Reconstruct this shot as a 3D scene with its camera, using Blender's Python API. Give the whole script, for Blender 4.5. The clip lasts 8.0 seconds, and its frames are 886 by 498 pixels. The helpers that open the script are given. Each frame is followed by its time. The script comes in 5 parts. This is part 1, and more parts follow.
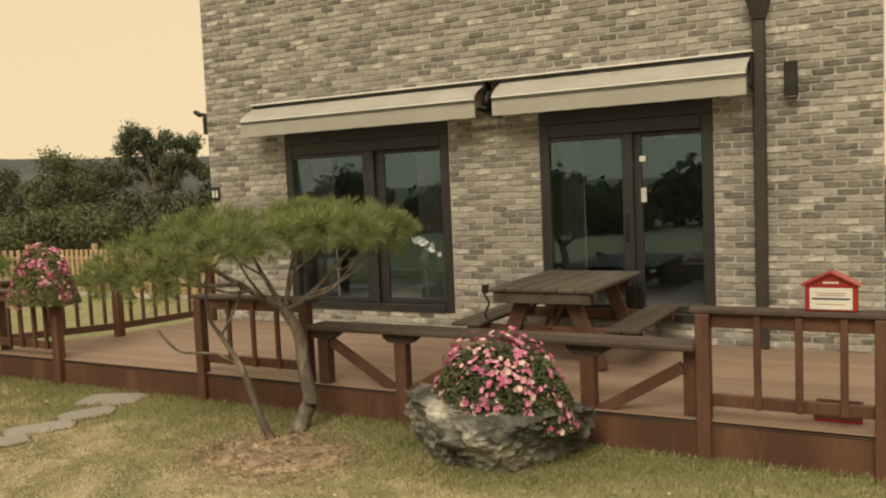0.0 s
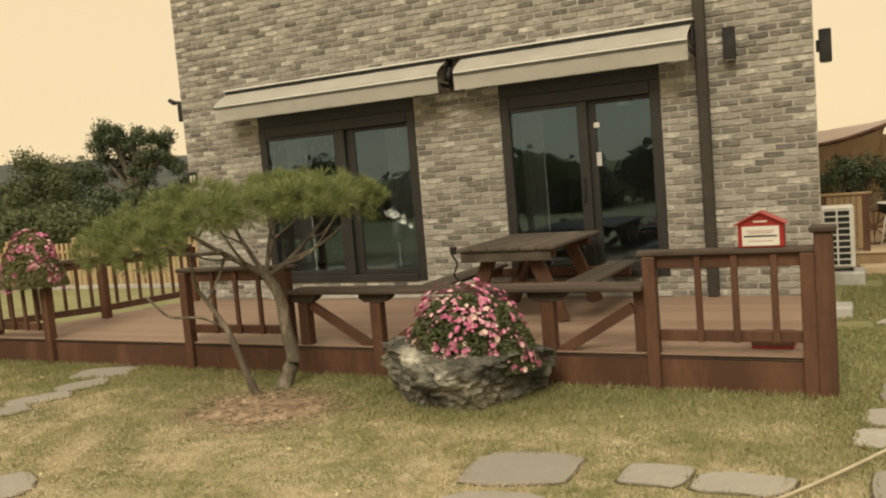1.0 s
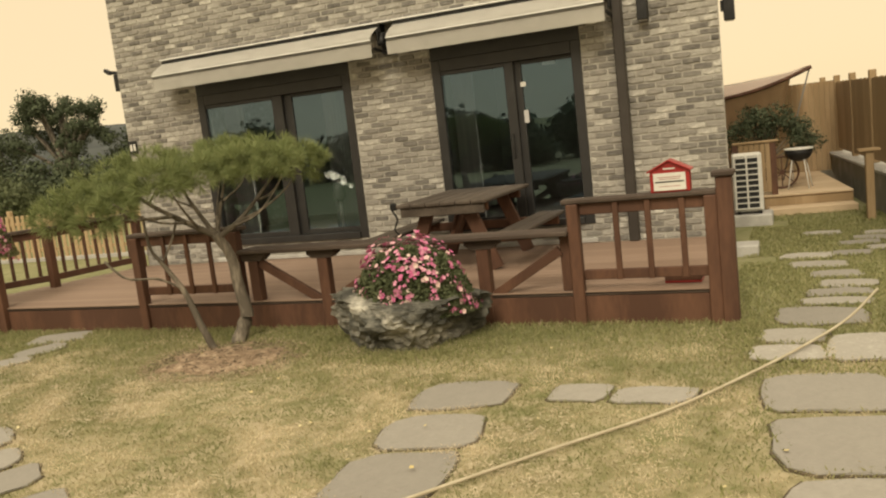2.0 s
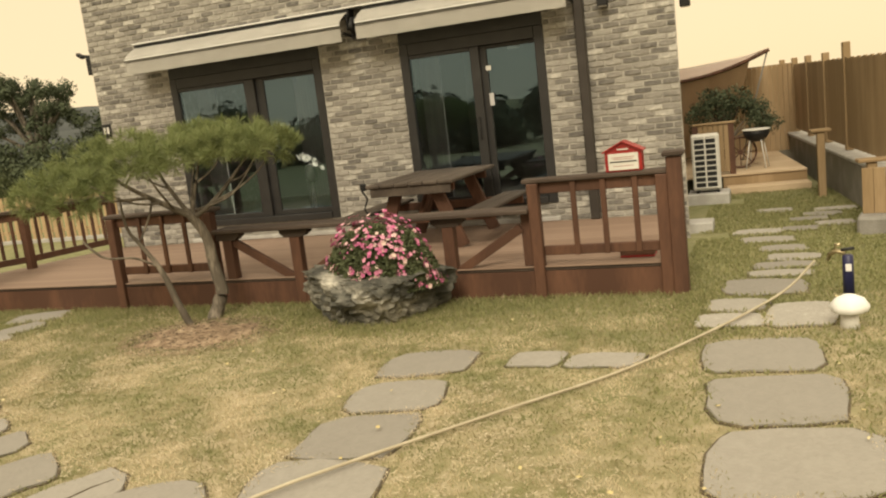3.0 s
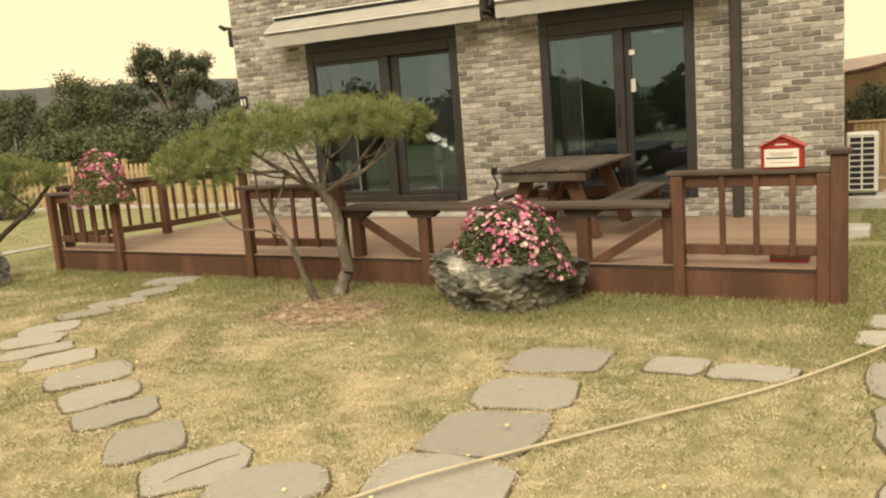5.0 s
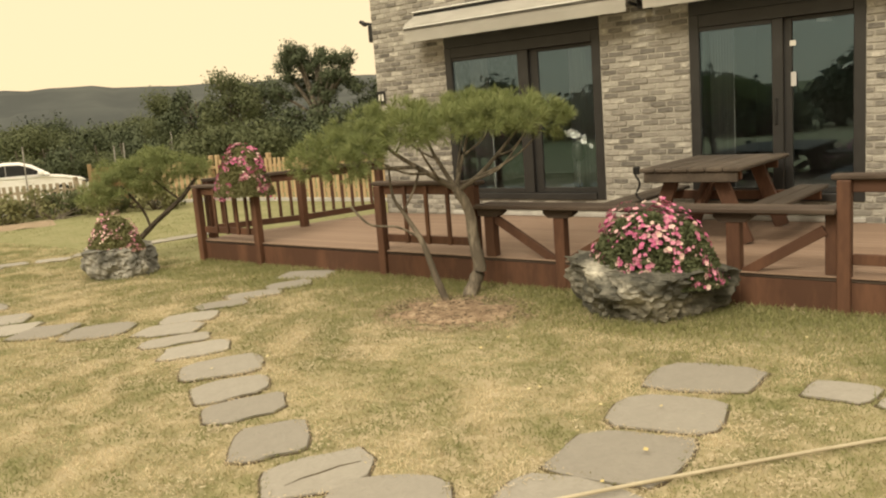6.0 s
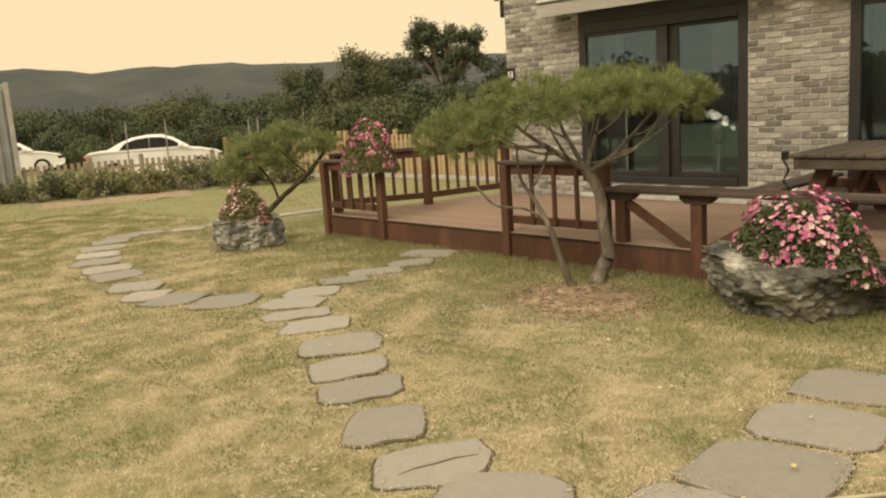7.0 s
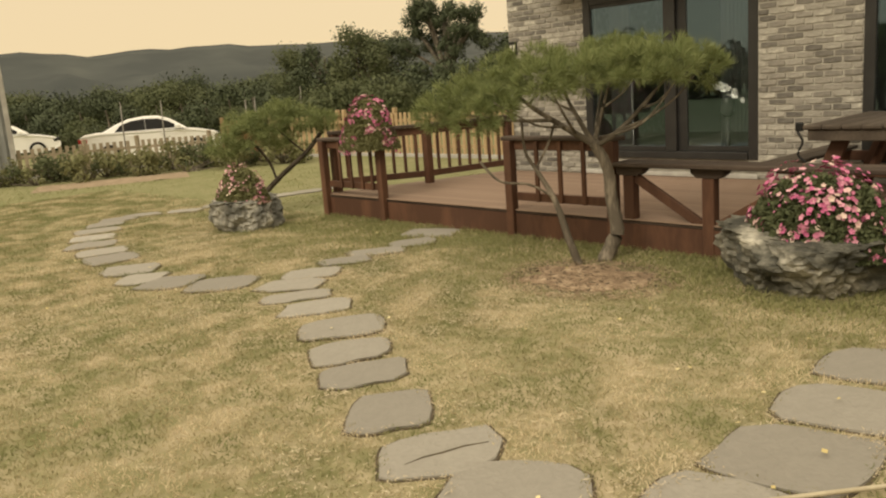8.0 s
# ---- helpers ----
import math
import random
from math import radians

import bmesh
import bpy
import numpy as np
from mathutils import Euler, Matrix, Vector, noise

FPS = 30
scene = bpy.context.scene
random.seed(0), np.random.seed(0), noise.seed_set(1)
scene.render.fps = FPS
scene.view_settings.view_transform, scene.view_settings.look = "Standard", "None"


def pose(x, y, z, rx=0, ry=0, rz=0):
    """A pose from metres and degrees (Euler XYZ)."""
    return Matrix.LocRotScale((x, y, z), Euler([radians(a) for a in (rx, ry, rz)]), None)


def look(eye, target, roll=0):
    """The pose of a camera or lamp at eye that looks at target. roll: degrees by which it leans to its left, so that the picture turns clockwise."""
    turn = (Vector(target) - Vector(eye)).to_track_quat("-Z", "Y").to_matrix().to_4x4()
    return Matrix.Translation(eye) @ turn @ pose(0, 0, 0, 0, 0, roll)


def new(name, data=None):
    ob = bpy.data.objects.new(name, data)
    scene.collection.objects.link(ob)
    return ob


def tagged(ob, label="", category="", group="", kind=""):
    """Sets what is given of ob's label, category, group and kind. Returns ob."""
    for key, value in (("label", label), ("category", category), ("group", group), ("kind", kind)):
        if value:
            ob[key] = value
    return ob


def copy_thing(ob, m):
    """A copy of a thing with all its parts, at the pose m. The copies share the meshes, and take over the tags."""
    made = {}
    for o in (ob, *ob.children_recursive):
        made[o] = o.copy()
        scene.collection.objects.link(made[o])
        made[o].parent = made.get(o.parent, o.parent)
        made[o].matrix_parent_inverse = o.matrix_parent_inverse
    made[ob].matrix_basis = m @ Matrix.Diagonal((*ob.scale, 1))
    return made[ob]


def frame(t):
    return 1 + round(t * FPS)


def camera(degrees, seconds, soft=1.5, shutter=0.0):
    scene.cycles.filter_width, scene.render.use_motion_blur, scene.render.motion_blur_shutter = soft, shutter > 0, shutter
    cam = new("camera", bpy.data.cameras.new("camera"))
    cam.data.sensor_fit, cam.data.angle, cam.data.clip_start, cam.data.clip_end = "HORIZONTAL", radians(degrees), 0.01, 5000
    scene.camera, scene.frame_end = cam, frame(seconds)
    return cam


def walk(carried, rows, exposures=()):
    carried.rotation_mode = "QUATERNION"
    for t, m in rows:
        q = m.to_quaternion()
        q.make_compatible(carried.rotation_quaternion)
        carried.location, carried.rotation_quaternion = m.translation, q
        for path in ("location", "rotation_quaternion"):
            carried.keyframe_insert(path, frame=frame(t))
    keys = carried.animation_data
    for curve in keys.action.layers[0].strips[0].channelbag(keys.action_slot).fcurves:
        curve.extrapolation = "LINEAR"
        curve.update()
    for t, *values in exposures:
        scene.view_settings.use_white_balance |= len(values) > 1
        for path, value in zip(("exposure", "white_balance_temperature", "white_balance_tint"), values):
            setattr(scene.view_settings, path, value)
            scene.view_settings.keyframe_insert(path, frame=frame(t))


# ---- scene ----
cam = camera(55.6, 8.0, soft=2.1)
PATH = [
    (0, (8.948, -9.181, 2.153), (7.979, -7.438, 2.002), -2.5),
    (0.5, (9.097, -9.385, 2.082), (8.147, -7.636, 1.887), -3.2),
    (1, (9.288, -9.657, 1.932), (8.365, -7.891, 1.754), -4.8),
    (1.5, (9.391, -9.936, 1.919), (8.562, -8.129, 1.7), -4.8),
    (2, (9.517, -10.211, 1.925), (8.725, -8.396, 1.642), -6.6),
    (3.3, (9.799, -10.681, 1.941), (9.064, -8.852, 1.602), -6.7),
    (3.5, (9.829, -10.774, 1.981), (9.09, -8.948, 1.638), -6.8),
    (4, (9.736, -10.667, 1.984), (8.958, -8.859, 1.633), -6.1),
    (4.5, (9.649, -10.462, 1.942), (8.744, -8.711, 1.604), -5.9),
    (4.7, (9.565, -10.415, 1.935), (8.638, -8.676, 1.594), -5.2),
    (5.8, (9.349, -10.14, 1.956), (8.15, -8.575, 1.623), -4.6),
    (6, (9.308, -10.091, 1.933), (8.063, -8.561, 1.603), -4.5),
    (6.5, (9.24, -10.016, 1.934), (7.833, -8.639, 1.581), -4.6),
    (7, (9.1, -9.904, 1.908), (7.646, -8.577, 1.551), -3.8),
    (7.5, (8.986, -9.802, 1.885), (7.522, -8.494, 1.501), -4.5),
    (8, (8.892, -9.76, 1.844), (7.443, -8.442, 1.442), -4.4),
]
EXPOSURE = [(0, -0.05), (1.0, 0.0), (2.0, 0.10), (3.5, 0.28), (4.0, 0.40), (4.5, 0.47), (6.0, 0.29), (7.0, 0.08), (8.0, -0.08)]
walk(cam, [(t, look(eye, target, roll)) for t, eye, target, roll in PATH], EXPOSURE)

# ---- world and light ----
world = bpy.data.worlds.new("overcast_sky")
scene.world = world
world.use_nodes = True
_nt = world.node_tree
_nt.nodes.clear()
_sky = _nt.nodes.new("ShaderNodeTexSky")
_sky.sky_type = "NISHITA"
_sky.sun_disc = False
SUN_EL, SUN_AZ = radians(41), radians(172)
_sky.sun_elevation, _sky.sun_rotation = SUN_EL, SUN_AZ
_scale = _nt.nodes.new("ShaderNodeVectorMath")
_scale.operation = "SCALE"
_scale.inputs["Scale"].default_value = 0.1
_mix = _nt.nodes.new("ShaderNodeMix")
_mix.data_type = "RGBA"
_mix.inputs["Factor"].default_value = 0.93
_co = _nt.nodes.new("ShaderNodeTexCoord")
_sep = _nt.nodes.new("ShaderNodeSeparateXYZ")
_nt.links.new(_co.outputs["Generated"], _sep.inputs[0])
_ramp = _nt.nodes.new("ShaderNodeValToRGB")
_el = _ramp.color_ramp.elements
_el.new(0.5)
for _e, (_p, _c) in zip(_el, ((0.26, (0.318, 0.244, 0.141)), (0.6, (0.50, 0.42, 0.29)), (1.0, (0.62, 0.54, 0.40)))):
    _e.position, _e.color = _p, (*_c, 1)
_nt.links.new(_sep.outputs["Z"], _ramp.inputs["Fac"])
_lift = _nt.nodes.new("ShaderNodeVectorMath")
_lift.operation = "SCALE"
_lift.inputs["Scale"].default_value = 3.1
_nt.links.new(_ramp.outputs["Color"], _lift.inputs[0])
_nt.links.new(_lift.outputs["Vector"], _mix.inputs["B"])
_bg = _nt.nodes.new("ShaderNodeBackground")
_out = _nt.nodes.new("ShaderNodeOutputWorld")
_nt.links.new(_sky.outputs["Color"], _scale.inputs[0])
_nt.links.new(_scale.outputs["Vector"], _mix.inputs["A"])
_nt.links.new(_mix.outputs["Result"], _bg.inputs["Color"])
_nt.links.new(_bg.outputs["Background"], _out.inputs["Surface"])
_bg.inputs["Strength"].default_value = 1.0

sun = new("sun", bpy.data.lights.new("sun", "SUN"))
sun.data.energy, sun.data.angle, sun.data.color = 2.2, radians(24), (1.0, 0.88, 0.67)
sun.matrix_world = look((0, 0, 30), (-5.0, 34.0, 0))


# ---- materials ----
def material(name, stops, scale=4.0, detail=6.0, rough=0.8, bump=0.3, fine=60.0, metal=0.0, source="noise", stretch=(1, 1, 1), spec=0.3, blend=(0.68, 0.34, 0.17)):
    """Colour ramp over two noises; source 'island' or 'object' varies it from piece to piece."""
    m = bpy.data.materials.new(name)
    m.use_nodes = True
    n, l = m.node_tree.nodes, m.node_tree.links
    b = n["Principled BSDF"]
    b.inputs["Roughness"].default_value, b.inputs["Metallic"].default_value = rough, metal
    b.inputs["Specular IOR Level"].default_value = spec
    co = n.new("ShaderNodeTexCoord")
    mp = n.new("ShaderNodeMapping")
    mp.inputs["Scale"].default_value = stretch
    l.new(co.outputs["Object"], mp.inputs["Vector"])
    big, small = n.new("ShaderNodeTexNoise"), n.new("ShaderNodeTexNoise")
    for tex, s in ((big, scale), (small, fine)):
        tex.inputs["Scale"].default_value, tex.inputs["Detail"].default_value = s, detail
        l.new(mp.outputs["Vector"], tex.inputs["Vector"])
    mixer = n.new("ShaderNodeMath")
    mixer.operation = "MULTIPLY_ADD"
    l.new(small.outputs["Fac"], mixer.inputs[0])
    mixer.inputs[1].default_value = 0.35
    add = n.new("ShaderNodeMath")
    add.operation = "MULTIPLY_ADD"
    if source == "noise":
        l.new(big.outputs["Fac"], add.inputs[0])
        add.inputs[1].default_value, add.inputs[2].default_value = 1.3, -0.33
    else:
        if source == "island":
            src = n.new("ShaderNodeNewGeometry").outputs["Random Per Island"]
        else:
            src = n.new("ShaderNodeObjectInfo").outputs["Random"]
        l.new(src, add.inputs[0])
        add.inputs[1].default_value = blend[0]
        part_noise = n.new("ShaderNodeMath")
        part_noise.operation = "MULTIPLY"
        part_noise.inputs[1].default_value = blend[1]
        l.new(big.outputs["Fac"], part_noise.inputs[0])
        l.new(part_noise.outputs[0], add.inputs[2])
    l.new(add.outputs[0], mixer.inputs[2])
    shift = n.new("ShaderNodeMath")
    shift.operation = "SUBTRACT"
    l.new(mixer.outputs[0], shift.inputs[0])
    shift.inputs[1].default_value = blend[2]
    ramp = n.new("ShaderNodeValToRGB")
    el = ramp.color_ramp.elements
    while len(el) < len(stops):
        el.new(0.5)
    for e, (p, c) in zip(el, stops):
        e.position, e.color = p, (*c, 1)
    l.new(shift.outputs[0], ramp.inputs["Fac"])
    l.new(ramp.outputs["Color"], b.inputs["Base Color"])
    if bump:
        bp = n.new("ShaderNodeBump")
        bp.inputs["Strength"].default_value, bp.inputs["Distance"].default_value = bump, 0.01
        l.new(small.outputs["Fac"], bp.inputs["Height"])
        l.new(bp.outputs["Normal"], b.inputs["Normal"])
    return m


def two(a, b):
    return [(0.25, a), (0.75, b)]


BRICK_STOPS = [(0.0, (0.09, 0.085, 0.078)), (0.22, (0.17, 0.16, 0.145)), (0.5, (0.255, 0.24, 0.215)), (0.85, (0.36, 0.345, 0.31)), (1.0, (0.55, 0.53, 0.48))]
M_brick = material("old_grey_brick", BRICK_STOPS, scale=13, rough=0.92, bump=1.0, fine=70, source="island", blend=(0.82, 0.75, 0.455))
M_brick_one = material("old_grey_brick_piece", BRICK_STOPS, scale=13, rough=0.92, bump=1.0, fine=70, source="object", blend=(0.82, 0.75, 0.455))
M_mortar = material("pale_mortar", two((0.30, 0.285, 0.25), (0.52, 0.50, 0.45)), scale=7, rough=0.95, bump=0.5, fine=90)
M_stain = material("red_brown_stained_wood", two((0.072, 0.035, 0.022), (0.165, 0.081, 0.048)), scale=2.5, rough=0.65, bump=0.35, fine=30, stretch=(1, 1, 0.25))
M_rail = material("dark_weathered_rail_wood", two((0.05, 0.036, 0.028), (0.13, 0.10, 0.08)), scale=3, rough=0.75, bump=0.4, fine=40, stretch=(0.25, 1, 1))
M_plank = material("deck_plank_wood", [(0.0, (0.19, 0.13, 0.095)), (0.5, (0.22, 0.152, 0.112)), (1.0, (0.255, 0.182, 0.138))], scale=2, rough=0.7, bump=0.25, fine=30, source="object", stretch=(0.12, 1, 1))
M_table = material("weathered_table_wood", two((0.055, 0.043, 0.034), (0.13, 0.105, 0.083)), scale=3, rough=0.8, bump=0.4, fine=40, stretch=(1, 0.2, 1))
M_tan = material("tan_fence_wood", two((0.25, 0.175, 0.095), (0.41, 0.30, 0.18)), scale=2, rough=0.8, bump=0.3, fine=30, stretch=(1, 1, 0.15))
M_deck2 = material("pale_step_wood", two((0.42, 0.32, 0.21), (0.58, 0.46, 0.32)), scale=2, rough=0.75, bump=0.3, fine=30, stretch=(0.2, 1, 1))
# sunlight on the pickets by the house is put into this paler wood colour
M_picket = material("sunlit_picket_wood", two((0.36, 0.26, 0.15), (0.52, 0.40, 0.25)), scale=2, rough=0.8, bump=0.2, fine=30)
M_picket_grey = material("weathered_picket_wood", two((0.27, 0.225, 0.16), (0.40, 0.34, 0.25)), scale=2, rough=0.85, bump=0.2, fine=30)
M_gate = material("orange_brown_gate_wood", two((0.22, 0.12, 0.06), (0.34, 0.20, 0.11)), scale=2, rough=0.8, bump=0.2, fine=30)
M_frame = material("charcoal_aluminium", two((0.014, 0.0135, 0.0135), (0.024, 0.0235, 0.023)), scale=5, rough=0.5, bump=0.05, fine=90, spec=0.5)
M_black = material("black_metal", two((0.012, 0.012, 0.012), (0.03, 0.03, 0.03)), scale=8, rough=0.5, bump=0.1, fine=60)
M_pipe = material("dark_bronze_downpipe", two((0.035, 0.03, 0.026), (0.06, 0.052, 0.045)), scale=3, rough=0.5, bump=0.1, fine=60)
M_canvas = material("grey_awning_canvas", two((0.60, 0.585, 0.54), (0.70, 0.685, 0.635)), scale=2, rough=0.85, bump=0.2, fine=200)
M_white = material("white_paint", two((0.70, 0.70, 0.68), (0.80, 0.80, 0.78)), scale=4, rough=0.5, bump=0.05, fine=80)
M_offwhite = material("aged_white_plastic", two((0.55, 0.54, 0.50), (0.68, 0.67, 0.62)), scale=4, rough=0.5, bump=0.05, fine=60)
M_concrete = material("concrete", two((0.34, 0.33, 0.31), (0.50, 0.49, 0.46)), scale=4, rough=0.9, bump=0.5, fine=40)
M_block = material("grey_block_wall", two((0.20, 0.19, 0.17), (0.30, 0.29, 0.27)), scale=3, rough=0.95, bump=0.6, fine=40)
M_slate = material("grey_slate_slab", [(0.0, (0.195, 0.182, 0.16)), (0.5, (0.25, 0.235, 0.206)), (0.85, (0.31, 0.293, 0.258)), (1.0, (0.44, 0.42, 0.37))], scale=9, rough=0.85, bump=0.8, fine=35, source="object")
M_rock = material("veined_boulder", [(0.20, (0.05, 0.05, 0.042)), (0.35, (0.13, 0.126, 0.106)), (0.48, (0.28, 0.268, 0.228)), (0.68, (0.58, 0.555, 0.48))], scale=2.2, detail=9, rough=0.9, bump=1.0, fine=20, stretch=(1.0, 1.0, 1.8))
M_rock_pale = material("pale_lichened_rock", [(0.2, (0.10, 0.10, 0.09)), (0.42, (0.24, 0.235, 0.21)), (0.58, (0.42, 0.41, 0.37)), (0.8, (0.62, 0.60, 0.55))], scale=5, detail=9, rough=0.9, bump=1.0, fine=22)
M_red = material("red_painted_metal", two((0.24, 0.012, 0.012), (0.33, 0.02, 0.018)), scale=6, rough=0.4, bump=0.05, fine=60, spec=0.5)
M_bark = material("grey_pine_bark", two((0.10, 0.086, 0.068), (0.31, 0.27, 0.215)), scale=12, rough=0.95, bump=1.0, fine=50, stretch=(1, 1, 0.3))
M_needle = material("pine_needles", [(0.0, (0.105, 0.14, 0.05)), (0.5, (0.18, 0.215, 0.085)), (1.0, (0.29, 0.315, 0.15))], scale=3, rough=0.8, bump=0, source="island")
M_oak = material("dark_oak_leaves", [(0.0, (0.036, 0.048, 0.025)), (0.5, (0.055, 0.07, 0.037)), (1.0, (0.08, 0.096, 0.052))], scale=1, rough=0.8, bump=0, source="island")
M_leaf = material("broad_leaves", [(0.0, (0.066, 0.082, 0.038)), (0.5, (0.092, 0.108, 0.053)), (1.0, (0.125, 0.138, 0.072))], scale=1, rough=0.8, bump=0, source="island")
M_leaf_pale = material("pale_shrub_leaves", [(0.0, (0.115, 0.122, 0.052)), (0.5, (0.165, 0.168, 0.076)), (1.0, (0.225, 0.218, 0.115))], scale=1, rough=0.8, bump=0, source="island")
M_petal = material("pink_petals", [(0.0, (0.38, 0.07, 0.18)), (0.35, (0.48, 0.13, 0.26)), (0.68, (0.54, 0.25, 0.34)), (0.8, (0.56, 0.42, 0.38)), (1.0, (0.66, 0.60, 0.50))], scale=1, rough=0.7, bump=0, source="island")
M_petal_pale = material("faded_pink_petals", [(0.0, (0.44, 0.12, 0.24)), (0.35, (0.55, 0.27, 0.34)), (0.65, (0.62, 0.44, 0.42)), (1.0, (0.70, 0.62, 0.46))], scale=1, rough=0.7, bump=0, source="island")
M_straw = material("dry_thatch", [(0.0, (0.36, 0.305, 0.21)), (0.5, (0.47, 0.405, 0.29)), (1.0, (0.57, 0.50, 0.375))], scale=3, rough=0.95, bump=0, source="island", spec=0.1)
M_grass = material("dry_grass_blades", [(0.20, (0.19, 0.20, 0.09)), (0.32, (0.30, 0.268, 0.152)), (0.45, (0.55, 0.47, 0.33))], scale=2.0, detail=5.0, rough=0.95, bump=0, fine=45, spec=0.1)
M_green = material("green_grass_blades", [(0.1, (0.155, 0.17, 0.068)), (0.5, (0.235, 0.238, 0.108)), (0.9, (0.33, 0.31, 0.165))], scale=0.9, rough=0.9, bump=0, source="island", spec=0.15)
M_sheet = material("tan_side_sheet", two((0.58, 0.47, 0.33), (0.70, 0.58, 0.43)), scale=1.2, rough=0.85, bump=0.2, fine=40)
M_darkbark = material("dark_pine_bark", two((0.035, 0.028, 0.02), (0.10, 0.08, 0.06)), scale=12, rough=0.95, bump=1.0, fine=50)
M_mulch = material("dry_straw_mulch", [(0.28, (0.27, 0.195, 0.13)), (0.45, (0.43, 0.325, 0.225)), (0.7, (0.62, 0.50, 0.37))], scale=11, rough=0.95, bump=1.0, fine=80)
M_earth = material("dark_damp_earth", two((0.07, 0.055, 0.036), (0.16, 0.125, 0.08)), scale=8, rough=0.95, bump=0.8, fine=50)
M_soil = material("bare_soil", two((0.24, 0.185, 0.125), (0.35, 0.275, 0.195)), scale=4, rough=0.95, bump=0.8, fine=50)
M_litter = material("dry_yellow_leaf", [(0.0, (0.42, 0.33, 0.12)), (1.0, (0.62, 0.55, 0.34))], scale=3, rough=0.8, bump=0, source="island")
M_hose = material("beige_garden_hose", two((0.36, 0.315, 0.225), (0.48, 0.43, 0.32)), scale=6, rough=0.55, bump=0.1, fine=60)
M_blue = material("navy_plastic", two((0.008, 0.010, 0.05), (0.015, 0.018, 0.08)), scale=6, rough=0.4, bump=0.05, fine=60, spec=0.5)
M_brass = material("worn_brass", two((0.40, 0.33, 0.20), (0.55, 0.48, 0.32)), scale=10, rough=0.35, bump=0.1, fine=60, metal=0.9)
M_tarp = material("pale_pink_tarpaulin", two((0.76, 0.66, 0.60), (0.86, 0.76, 0.70)), scale=1.5, rough=0.8, bump=0.2, fine=60)


def cloth(m, share, gain=1.0):
    """Thin cloth, leaf or blade: a share of the light passes through in the material's own colour."""
    n, l = m.node_tree.nodes, m.node_tree.links
    p = n["Principled BSDF"]
    tr = n.new("ShaderNodeBsdfTranslucent")
    up = n.new("ShaderNodeVectorMath")
    up.operation = "SCALE"
    up.inputs["Scale"].default_value = gain
    l.new(p.inputs["Base Color"].links[0].from_socket, up.inputs[0])
    l.new(up.outputs["Vector"], tr.inputs["Color"])
    mx = n.new("ShaderNodeMixShader")
    mx.inputs["Fac"].default_value = share
    l.new(p.outputs[0], mx.inputs[1])
    l.new(tr.outputs[0], mx.inputs[2])
    l.new(mx.outputs[0], n["Material Output"].inputs["Surface"])


M_carpaint = material("white_car_paint", two((0.80, 0.80, 0.79), (0.86, 0.86, 0.85)), scale=2, rough=0.25, bump=0, spec=0.6)
M_darkglass = material("dark_car_glass", two((0.01, 0.011, 0.012), (0.016, 0.017, 0.018)), scale=2, rough=0.08, bump=0, spec=0.6)
M_rubber = material("black_rubber", two((0.012, 0.012, 0.012), (0.022, 0.022, 0.022)), scale=6, rough=0.85, bump=0.1)
M_tail = material("red_lens", two((0.35, 0.02, 0.015), (0.45, 0.03, 0.02)), scale=6, rough=0.25, bump=0)
# distance haze is mixed into these blue-grey wood tones
M_hill = material("hazy_wooded_hill", [(0.2, (0.036, 0.043, 0.044)), (0.5, (0.056, 0.064, 0.062)), (0.85, (0.09, 0.098, 0.088))], scale=0.02, detail=8, rough=1.0, bump=0, fine=0.05)
M_room = material("dim_room_paint", two((0.24, 0.235, 0.22), (0.32, 0.31, 0.29)), scale=1, rough=0.9, bump=0.05)
M_curtain = material("grey_curtain", two((0.42, 0.415, 0.41), (0.58, 0.57, 0.56)), scale=5, rough=0.9, bump=0.1, stretch=(6, 1, 0.1))
M_box = material("grey_painted_steel", two((0.22, 0.23, 0.23), (0.32, 0.33, 0.33)), scale=2, rough=0.6, bump=0.1)

M_glass = bpy.data.materials.new("window_glass")
M_glass.use_nodes = True
_b = M_glass.node_tree.nodes["Principled BSDF"]
_b.inputs["Base Color"].default_value = (0.70, 0.77, 0.80, 1)
_b.inputs["Specular Tint"].default_value = (0.52, 0.77, 1.0, 1)
_b.inputs["Transmission Weight"].default_value, _b.inputs["Roughness"].default_value, _b.inputs["IOR"].default_value = 1.0, 0.0, 1.88


cloth(M_tarp, 0.3, 1.0)
cloth(M_sheet, 0.35, 1.1)
for _m in (M_leaf, M_leaf_pale, M_green, M_needle, M_grass):
    cloth(_m, 0.25, 1.2)


